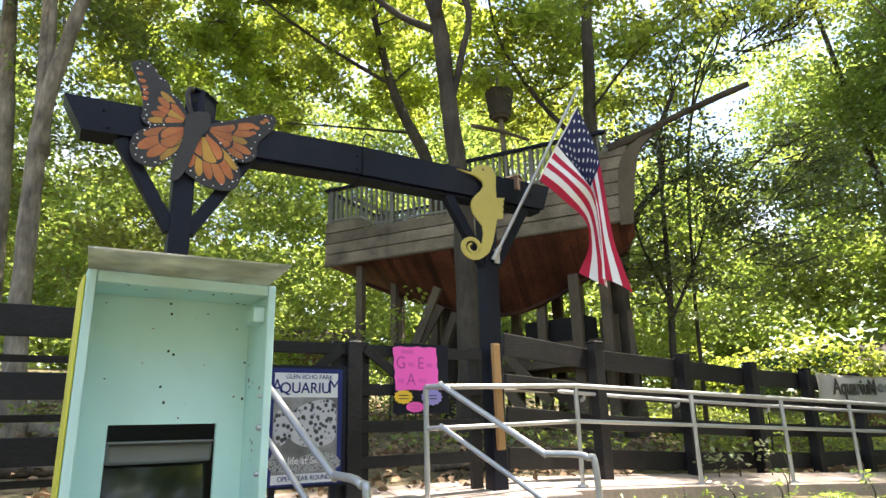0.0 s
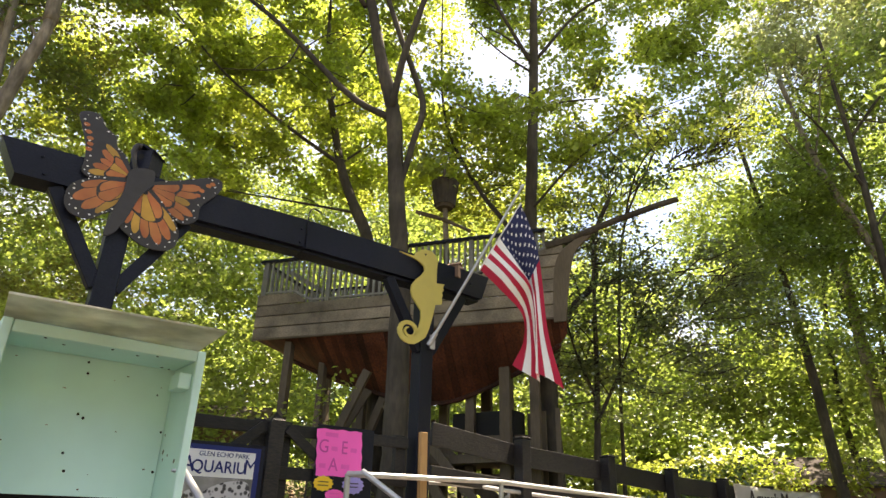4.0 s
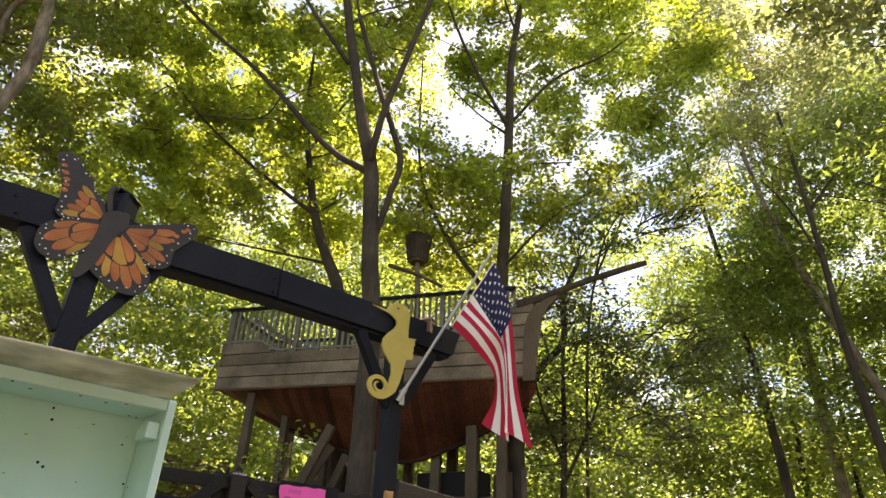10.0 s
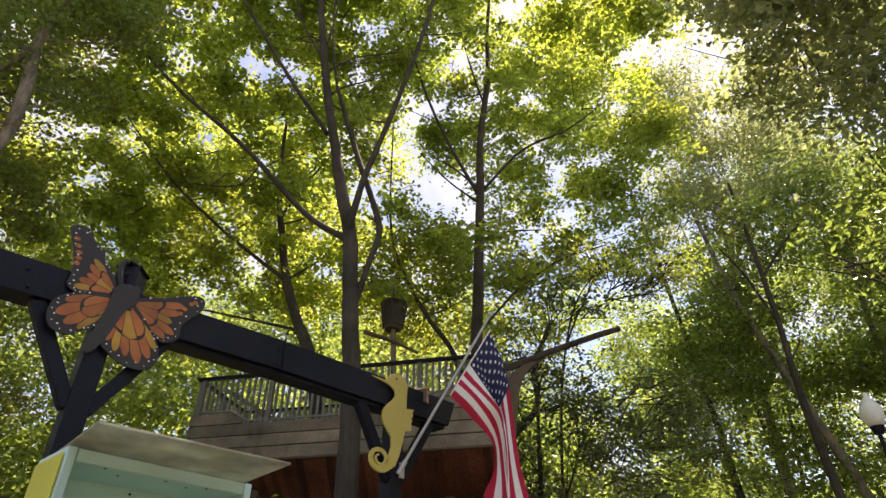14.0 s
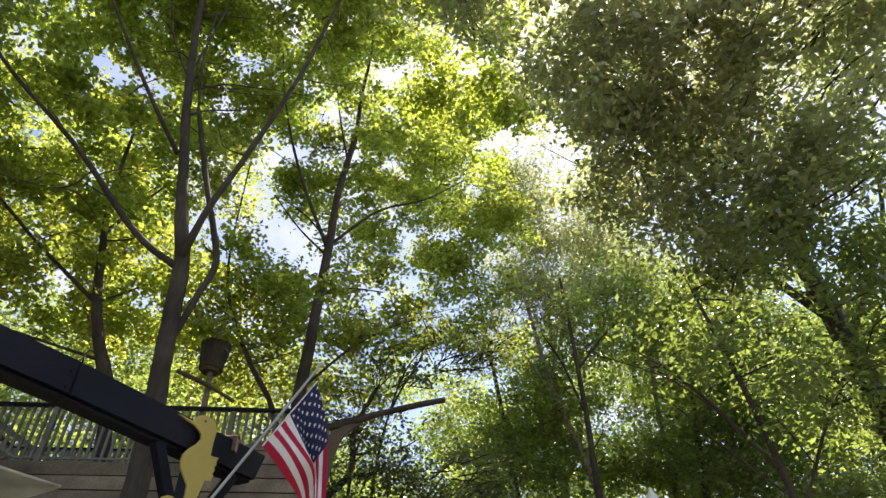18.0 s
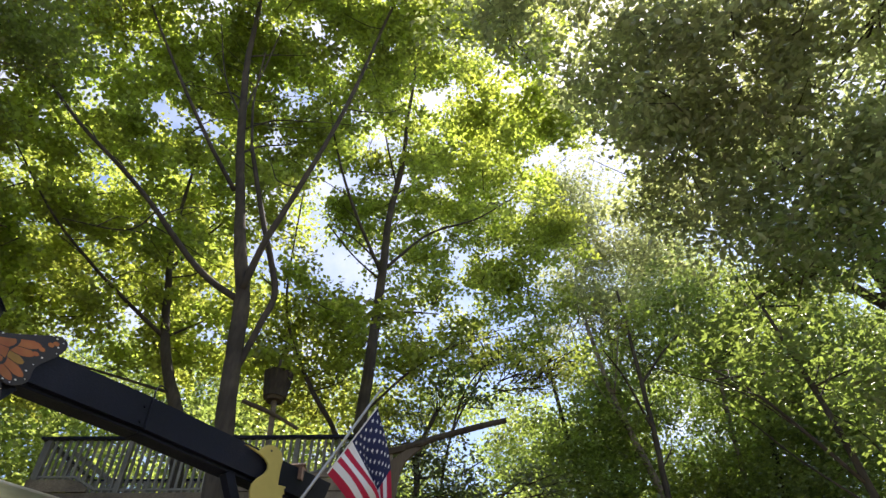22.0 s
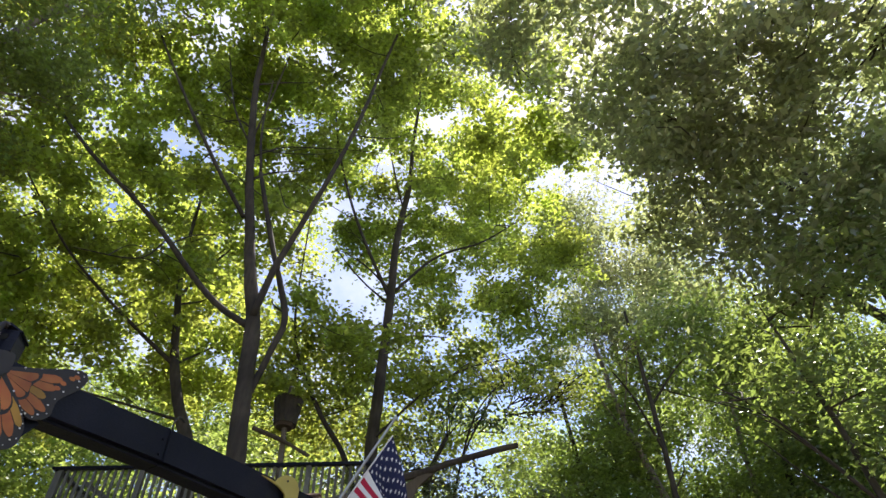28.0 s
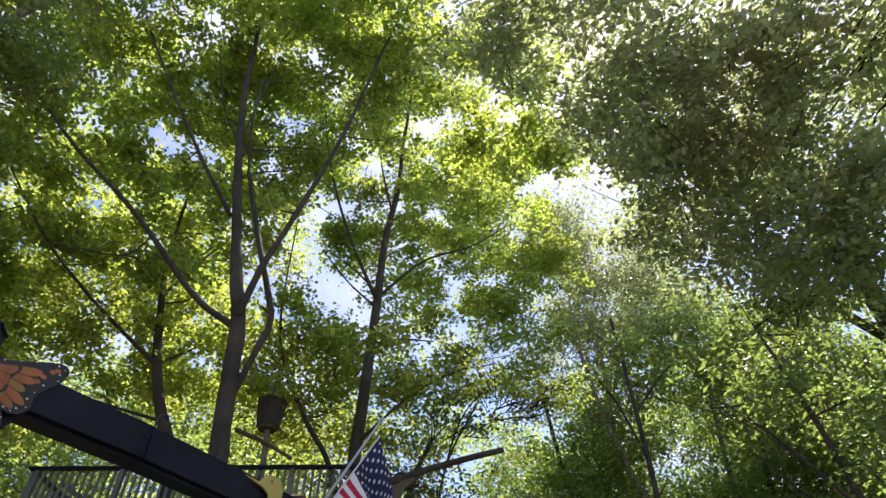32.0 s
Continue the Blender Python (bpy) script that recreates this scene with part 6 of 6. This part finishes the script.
def burst(cx, cz, rx, rz, n, deep=0.14):
    return [(cx + rx * (1 - deep * (k % 2)) * math.cos(2 * math.pi * k / (2 * n)), cz + rz * (1 - deep * (k % 2)) * math.sin(2 * math.pi * k / (2 * n))) for k in range(2 * n)]


def make_notices():
    b = thing("notice_board", "dark board hung on the gate leaf behind the pink notice", "board", on_gate(2.95, 1.6, 0.05))
    part("panel", slab([(2.67, 2.26), (3.22, 2.26), (3.22, 1.66), (2.67, 1.66)], GATE_M @ pose(0, -0.04, 0), 0.015), M_BLACK, b)
    c = thing("pink_notice", "wavy-edged bright pink card with faded marker letters", "notice", on_gate(2.92, 1.9, 0.07))
    edge = []
    for x0, z0, x1, z1 in ((2.66, 2.225, 3.09, 2.235), (3.09, 2.235, 3.115, 1.865), (3.115, 1.865, 2.685, 1.855), (2.685, 1.855, 2.66, 2.225)):
        for k in range(7):
            f = k / 7
            edge.append((x0 + (x1 - x0) * f + 0.006 * math.sin(f * 19 + x0 * 7), z0 + (z1 - z0) * f + 0.006 * math.sin(f * 17 + z0 * 5)))
    part("card", slab(edge, GATE_M @ pose(0, -0.0565, 0), 0.004), M_PINK, c)
    # three faded capitals show; the writing between them cannot be read
    for word, x, z, h in (("G", 2.735, 2.085, 0.15), ("E", 2.93, 2.085, 0.15), ("A", 2.835, 1.945, 0.15)):
        lettering("marker_capital", word, sheet_frame(x, z, 0.0612), h, M_MARKER, c, 0.9, 0.0006)
    for x, z, w in ((2.835, 2.075, 0.06), (3.02, 2.075, 0.06), (2.735, 1.935, 0.06), (2.95, 1.94, 0.08), (2.80, 2.185, 0.12)):
        part("marker_bar", slab([(x - w / 2, z - 0.016), (x + w / 2, z - 0.02), (x + w / 2, z + 0.018), (x - w / 2, z + 0.016)], GATE_M @ pose(0, -0.0606, 0), 0.0008), M_PINKDARK, c)
    for name, label, mat, ring, out in (
            ("amber_notice", "small amber starburst card", M_AMBER, burst(2.76, 1.80, 0.095, 0.062, 12), 0.0575),
            ("lilac_notice", "small lilac starburst card", M_LILAC, burst(3.04, 1.80, 0.11, 0.075, 13), 0.0575),
            ("small_pink_notice", "small pink card with faint writing", M_PINK, burst(2.87, 1.715, 0.09, 0.045, 14, 0.06), 0.062)):
        t = thing(name, label, "notice", on_gate(ring[0][0], 1.76, out))
        part("card", slab(ring, GATE_M @ pose(0, -out, 0), 0.003), mat, t)
        cx, cz = sum(p[0] for p in ring) / len(ring), sum(p[1] for p in ring) / len(ring)
        for dz in (-0.015, 0.012):
            part("writing_bar", slab([(cx - 0.05, cz + dz - 0.004), (cx + 0.05, cz + dz - 0.004), (cx + 0.045, cz + dz + 0.004), (cx - 0.05, cz + dz + 0.004)], GATE_M @ pose(0, -out - 0.0032, 0), 0.0008), M_PINKDARK if mat is M_PINK else M_DARKSIGN, t)
    k = thing("wooden_stake", "plain tan wooden stake nailed to the gate post", "stake", on_gate(3.73, 1.33, 0.1))
    part("stake", board(on_gate(3.735, 1.33, 0.105), on_gate(3.715, 2.29, 0.105), 0.045, 0.075, 0.004, GATE_X), M_STAKE, k)


make_notices()


def make_poster():
    p = thing("aquarium_poster", "framed aquarium poster with a spotted fish on a navy stand", "poster", on_gate(1.8, 0.95, 0.05))
    s0, s1, z0, z1 = 1.54, 2.20, 1.13, 2.035
    m = GATE_M @ pose(0, -0.10, 0)
    R = lambda a, b, c, d: [(a, d), (b, d), (b, c), (a, c)]
    part("frame", slab(R(s0, s1, z0, z1), m, 0.035), M_BLACK, p, "black sign frame")
    f = m @ pose(0, -0.0352, 0)
    part("border", slab(R(s0 + 0.035, s1 - 0.035, z0 + 0.02, z1 - 0.025), f, 0.003), M_POSTERBLUE, p, "navy border with pale specks")
    f2 = f @ pose(0, -0.0032, 0)
    part("heading_panel", slab(R(s0 + 0.075, s1 - 0.075, 1.79, 1.975), f2, 0.002), M_POSTERWHITE, p)
    part("photo", slab(R(s0 + 0.075, s1 - 0.075, 1.235, 1.788), f2, 0.002), M_POSTERGREY, p, "grey photograph of a spotted fish")
    part("foot_panel", slab(R(s0 + 0.075, s1 - 0.075, 1.165, 1.233), f2, 0.002), M_POSTERWHITE, p)
    f3 = f2 @ pose(0, -0.0022, 0)
    fish = curve2([(s0 + 0.17, 1.62), (s0 + 0.26, 1.71), (s0 + 0.40, 1.765), (s0 + 0.55, 1.76), (s0 + 0.575, 1.62), (s0 + 0.56, 1.47), (s0 + 0.42, 1.42), (s0 + 0.28, 1.44), (s0 + 0.18, 1.52)])
    part("fish_tail", slab(curve2([(s0 + 0.085, 1.50), (s0 + 0.09, 1.66), (s0 + 0.15, 1.70), (s0 + 0.21, 1.60), (s0 + 0.2, 1.50), (s0 + 0.14, 1.44)]), f3 @ pose(0, 0.0005, 0), 0.002), M_FISH, p)
    part("fish", slab(fish, f3, 0.002), M_FISH, p, "pale spotted fish")
    part("sand", slab(curve2([(s0 + 0.08, 1.26), (s0 + 0.1, 1.40), (s0 + 0.2, 1.33), (s0 + 0.4, 1.38), (s0 + 0.57, 1.36), (s0 + 0.58, 1.26)]), f3 @ pose(0, 0.0005, 0), 0.001), M_GRAVEL, p)
    c = (s0 + s1) / 2
    lettering("heading_line", "GLEN ECHO PARK", sheet_frame(c + 0.02, 1.945, 0.142), 0.046, M_POSTERBLUE, p)
    lettering("heading_initial", "A", sheet_frame(c - 0.235, 1.868, 0.142), 0.155, M_POSTERBLUE, p, 0.85)
    lettering("heading_word", "QUARIU", sheet_frame(c - 0.01, 1.858, 0.142), 0.115, M_POSTERBLUE, p, 0.94, heavy=0.0012)
    lettering("heading_final", "M", sheet_frame(c + 0.225, 1.868, 0.142), 0.155, M_POSTERBLUE, p, 0.85)
    lettering("caption_line", "life at Sea", sheet_frame(c, 1.325, 0.146), 0.07, M_POSTERWHITE, p)
    lettering("foot_line", "OPEN YEAR ROUND", sheet_frame(c, 1.2, 0.142), 0.05, M_POSTERBLUE, p, 0.9)
    for s in (s0 + 0.1, s1 - 0.08):
        part("leg", add_box(bmesh.new(), GATE_M @ pose(s, -0.08, 1.03), (0.05, 0.03, 0.22), 0.003), M_BLACK, p)


make_poster()


def make_banner():
    b = thing("banner", "white vinyl aquarium banner tied to the fence", "banner", FENCE_A + FENCE_DIR * 6.6 + Vector((0, 0, 1.8)))
    out = Vector((FENCE_DIR.y, -FENCE_DIR.x, 0))
    bm = bmesh.new()
    g = []
    for i in range(21):
        s = 5.53 + 2.9 * i / 20
        col = []
        for j in range(9):
            z = 2.165 - 0.42 * j / 8 - 0.025 * math.sin(i * math.pi / 20) + 0.006 * math.sin(i * 2.1)
            q = FENCE_A + FENCE_DIR * s + out * (0.125 + 0.012 * math.sin(i * 1.3 + j * 0.5))
            col.append(bm.verts.new((q.x, q.y, z)))
        g.append(col)
    for i in range(20):
        for j in range(8):
            bm.faces.new((g[i][j], g[i + 1][j], g[i + 1][j + 1], g[i][j + 1]))
    bmesh.ops.solidify(bm, geom=bm.faces[:], thickness=0.003)
    part("sheet", bm, M_BANNER, b, smooth=True)
    m = Matrix((FENCE_DIR, Vector((0, 0, 1)), out)).transposed().to_4x4()
    m.translation = FENCE_A + FENCE_DIR * 6.55 + out * 0.145 + Vector((0, 0, 1.965))
    lettering("banner_word", "AquariuM", m, 0.32, M_DARKSIGN, b, 1.0, heavy=0.008)
    fr = Matrix((FENCE_DIR, -out, Vector((0, 0, 1)))).transposed().to_4x4()
    fr.translation = FENCE_A - FENCE_DIR * 0.18 + out * 0.138 + Vector((0, 0, -0.02))
    part("fish_mark", slab(curve2([(7.42, 1.99), (7.52, 2.06), (7.64, 2.02), (7.74, 2.08), (7.71, 1.98), (7.74, 1.9), (7.64, 1.96), (7.52, 1.92)]), fr, 0.004), M_TRAY, b, "grey fish mark")
    for s in (5.55, 8.41):
        for z in (2.18, 1.80):
            q = FENCE_A + FENCE_DIR * s + out * 0.13
            part("tie", pipe([(q.x, q.y, z), (q.x - out.x * 0.1, q.y - out.y * 0.1, z + 0.05)], 0.004, 6, 1), M_WHITE, b)


make_banner()


# ---- street lamp and sheds beyond ----
def make_lamp(x, y):
    g = ground_height(x, y)
    l = thing("street_lamp", "dark post lamp with a white acorn globe among the trees", "street lamp", (x, y, g))
    part("post", tube([(x, y, g - 0.2), (x, y, g + 2.5), (x, y, 6.62)], 0.09, 0.05, 12, 1), M_BLACK, l)
    part("base", tube([(x, y, g - 0.1), (x, y, g + 0.3), (x, y, g + 0.75)], 0.19, 0.1, 14, 2), M_BLACK, l)
    part("cup", tube([(x, y, 6.6), (x, y, 6.68), (x, y, 6.8)], 0.09, 0.17, 14, 2), M_BLACK, l)
    bm = bmesh.new()
    prof = ((0.14, 6.79), (0.22, 6.9), (0.265, 7.06), (0.27, 7.2), (0.24, 7.32), (0.19, 7.38), (0.17, 7.39), (0.16, 7.46), (0.10, 7.52), (0.06, 7.58), (0.045, 7.66), (0.01, 7.70))
    rings = [[bm.verts.new((x + r * math.cos(a * math.pi / 10), y + r * math.sin(a * math.pi / 10), z)) for a in range(20)] for r, z in prof]
    for a, b in zip(rings, rings[1:]):
        for k in range(20):
            bm.faces.new((a[k], a[(k + 1) % 20], b[(k + 1) % 20], b[k]))
    bm.faces.new(rings[0][::-1])
    bm.faces.new(rings[-1])
    part("globe", bm, M_GLOBE, l, "white glass acorn globe", smooth=True)


make_lamp(12.77, 13.75)


def make_shed(x, y, turn, w, d, h, label):
    g = ground_height(x, y) - 0.1
    s = thing("shed", label, "shed", (x, y, g), "sheds beyond the fence")
    m = pose(x, y, g, 0, 0, turn)
    part("wall", add_box(bmesh.new(), m @ pose(0, -d / 2, h / 2), (w, 0.08, h)), M_SHED, s)
    part("wall", add_box(bmesh.new(), m @ pose(0, d / 2, h / 2), (w, 0.08, h)), M_SHED, s)
    for way in (-1, 1):
        part("wall", add_box(bmesh.new(), m @ pose(way * (w / 2 - 0.04), 0, h / 2), (0.08, d - 0.1, h)), M_SHED, s)
        part("roof", add_box(bmesh.new(), m @ pose(0, way * d * 0.29, h + d * 0.16, way * -30, 0, 0), (w + 0.5, d * 0.72, 0.07)), M_SHEDROOF, s)
    n = int(w / 0.35)
    for i in range(n):
        part("lattice_slat", add_box(bmesh.new(), m @ pose(-w / 2 + (i + 0.5) * w / n, -d / 2 - 0.06, h * 0.5, 0, 40, 0), (0.04, 0.02, h * 0.9)), M_TIMBER, s)


make_shed(12.5, 21.5, -12, 3.6, 2.6, 1.9, "brown shed with a shingle roof and lattice behind shrubs")
make_shed(-7.3, 25, 8, 2.4, 2.0, 1.5, "small brown shed seen through the leaves")

# ---- low growth, logs, kerb ----
def make_log(a, b, r, label):
    a, b = Vector(a), Vector(b)
    a.z, b.z = ground_height(a.x, a.y) + r * 0.6, ground_height(b.x, b.y) + r * 0.6
    l = thing("log", label, "log", a, "fallen logs")
    part("wood", tube([a, a.lerp(b, 0.5) + Vector((0, 0, 0.03)), b], r, r * 0.8, 10, 4, 0.2), M_BARKPALE, l, smooth=True)


make_log((-6.6, 8.4, 0), (-3.6, 7.2, 0), 0.13, "weathered fallen log on the leaf litter")
make_log((-8.5, 11.5, 0), (-4.2, 12.6, 0), 0.22, "pale fallen trunk lying behind the fence")
make_log((-4.8, 5.2, 0), (-3.1, 6.3, 0), 0.09, "pale branch lying behind the fence boards")
make_log((-0.6, 7.3, 0), (0.2, 7.6, 0), 0.07, "short cut log beside the gate")


def make_stone(x, y, r, seed):
    bm = bmesh.new()
    bmesh.ops.create_icosphere(bm, subdivisions=2, radius=r, matrix=Matrix.Translation((x, y, ground_height(x, y) + r * 0.25)) @ Matrix.Diagonal((1.3, 0.9, 0.6, 1)))
    for v in bm.verts:
        v.co += Vector((1, 1, 1)) * 0.25 * r * noise.noise(v.co * 3 + Vector((seed, 0, 0)))
    ob = part("stone", bm, M_STONE, smooth=True)
    tagged(ob, "grey field stone half sunk in leaf litter", "stone", "stones behind the fence")


for i in range(14):
    rs = random.Random(40 + i)
    make_stone(rs.uniform(-9, -3), rs.uniform(9.5, 13.5), rs.uniform(0.12, 0.35), i)


def low_growth():
    """Ground plants, shrubs and seedlings behind the fence, joined."""
    rng = np.random.default_rng(5)
    pts = []
    for _ in range(900):
        x, y = rng.uniform(-10, 12), rng.uniform(6.5, 22)
        if y < 6.9 + 0.79 * (x - 0.1) and x > 0 or (x < 0 and y < 6.6 + 0.75 * x + 1.2):
            continue
        h = ground_height(x, y)
        tall = rng.uniform(0.1, 0.45) + max(0, (y - 12) * 0.05) * rng.random()
        pts.append((x, y, h + tall))
    ob = new("undergrowth", leaf_mesh("undergrowth", rng, np.array(pts), 16, 0.085, 0.2, 0.7))
    ob.data.materials.append(L_FAR)
    tagged(ob, "low green plants and seedlings behind the fence", "plants", kind="stuff")
    grass = []
    for _ in range(5200):
        x, y = rng.uniform(3.5, 17), rng.uniform(9, 25)
        if y < 7.2 + 0.79 * x - 0.08 or rng.random() > 0.55 + 0.45 * math.sin(x * 1.1) * math.sin(y * 0.9):
            continue
        grass.append((x, y, ground_height(x, y) + 0.04))
    ob = new("rough_grass", leaf_mesh("rough_grass", rng, np.array(grass), 10, 0.14, 0.14, 0.2, 0.0, 0.1))
    ob.data.materials.append(L_BRIGHT)
    tagged(ob, "sunlit rough grass on the slope beyond the fence", "grass", kind="stuff")
    verge = []
    for _ in range(420):
        a, o = rng.uniform(1.4, 9.5), rng.uniform(0.2, 1.5)
        if rng.random() > 0.6 + 0.5 * math.sin(a * 3) * math.sin(o * 5):
            continue
        q = RAIL_A + RAIL_DIR * a + Vector((RAIL_DIR.y, -RAIL_DIR.x, 0)) * o
        verge.append((q.x, q.y, ground_height(q.x, q.y) + 0.015))
    ob = new("verge_grass", leaf_mesh("verge_grass", rng, np.array(verge), 9, 0.07, 0.09, 0.22, 0.0, 0.15))
    ob.data.materials.append(L_SHADE)
    tagged(ob, "patchy green grass and weeds below the walkway", "grass", kind="stuff")
    litter = []
    for _ in range(5200):
        x, y = rng.uniform(-9, 9), rng.uniform(4.2, 16)
        if y < 6.5 + 0.755 * (x - 0.1) and x > -2.5:
            continue
        litter.append((x, y, ground_height(x, y) + 0.012))
    ob = new("leaf_litter", leaf_mesh("leaf_litter", rng, np.array(litter), 5, 0.09, 0.18, 0.7, 0.0, 0.03))
    ob.data.materials.append(M_LITTER)
    tagged(ob, "dry brown fallen leaves on the ground", "leaf litter", kind="stuff")


M_LITTER = material("dry_leaf", (0.30, 0.20, 0.12), 0.85, grain=3, vary=0.45, bump=0.1, second=(0.16, 0.10, 0.06), stain=2)
low_growth()


def shrub(label, places, leaf, seed, size=0.09, density=30, per=16, spray=0.16, group="shrubs"):
    rng = np.random.default_rng(seed)
    s = thing("shrub", label, "shrub", (places[0][0], places[0][1], ground_height(places[0][0], places[0][1])), group)
    allp = []
    for x, y, z, r, rz in places:
        g = ground_height(x, y)
        part("stem", tube([(x, y, g - 0.1), (x + 0.03, y, (g + z) / 2), (x - 0.02, y, z)], min(0.022, 0.05 * r + 0.002), 0.004, 6, 3), M_BARK, s)
        n = int(density * r * r * rz * 4)
        v = rng.normal(size=(n, 3))
        v /= np.linalg.norm(v, axis=1)[:, None]
        v *= rng.random(n)[:, None] ** 0.4
        allp.append(np.array((x, y, z)) + v * np.array((r, r, rz)))
    ob = new("crown", leaf_mesh("crown", rng, np.concatenate(allp), per, size, spray, 0.7))
    ob.data.materials.append(leaf)
    bpy.context.view_layer.update()
    ob.parent = s
    ob.matrix_parent_inverse = s.matrix_world.inverted()


shrub("leafy green sapling below the ship's stern", ((-1.7, 10.6, 3.0, 0.45, 0.6), (-1.3, 10.8, 2.5, 0.4, 0.5), (-2.2, 10.9, 2.4, 0.5, 0.5), (-1.45, 10.7, 3.7, 0.25, 0.3)), L_MAPLE, 31)
shrub("yellow-green shrubs in the sun by the sheds", ((9.0, 19.5, 3.2, 1.1, 0.7), (7.6, 20, 3.0, 1.2, 0.7), (10.4, 19.5, 2.9, 1.2, 0.8), (6.2, 21, 3.0, 1.2, 0.8), (12.2, 19, 3.3, 0.9, 0.9)), L_BRIGHT, 32, 0.13, 14)
shrub("dark green bush behind the fence corner", ((4.9, 12.2, 2.1, 0.7, 0.6), (6.2, 13.2, 2.2, 0.8, 0.6)), L_DARK, 33, 0.1, 20)
shrub("thin weedy seedling growing by the walkway edge", ((3.35, 7.75, 1.25, 0.10, 0.32), (3.3, 7.7, 1.0, 0.13, 0.12)), L_SHADE, 34, 0.05, 260, 6, 0.035)
shrub("weedy plants along the walkway edge", ((2.4, 6.7, 0.9, 0.2, 0.08), (3.0, 7.1, 0.9, 0.2, 0.08), (4.2, 7.7, 0.9, 0.25, 0.1)), L_SHADE, 35, 0.045, 200, 8, 0.05)
shrub("pale-leaved weeds at the foot of the fence", ((2.65, 7.94, 1.1, 0.2, 0.14), (2.97, 8.19, 1.12, 0.2, 0.13), (3.48, 8.58, 1.2, 0.17, 0.2)), L_PALE, 36, 0.06, 240, 8, 0.06)


def make_kerb():
    k = new("kerb")
    tagged(k, "grey stone kerb along the lower drive", "kerb", kind="structure")
    line = smooth_line([(2.6, 5.2, 0.55), (3.4, 6.0, 0.62), (4.4, 6.9, 0.62), (5.8, 7.7, 0.56), (7.6, 8.5, 0.48)], 4)
    for a, b in zip(line, line[1:]):
        part("kerb_stone", board(a - (b - a) * 0.0, b - (b - a) * 0.02, 0.16, 0.34, 0.02), M_STONE, k)


make_kerb()
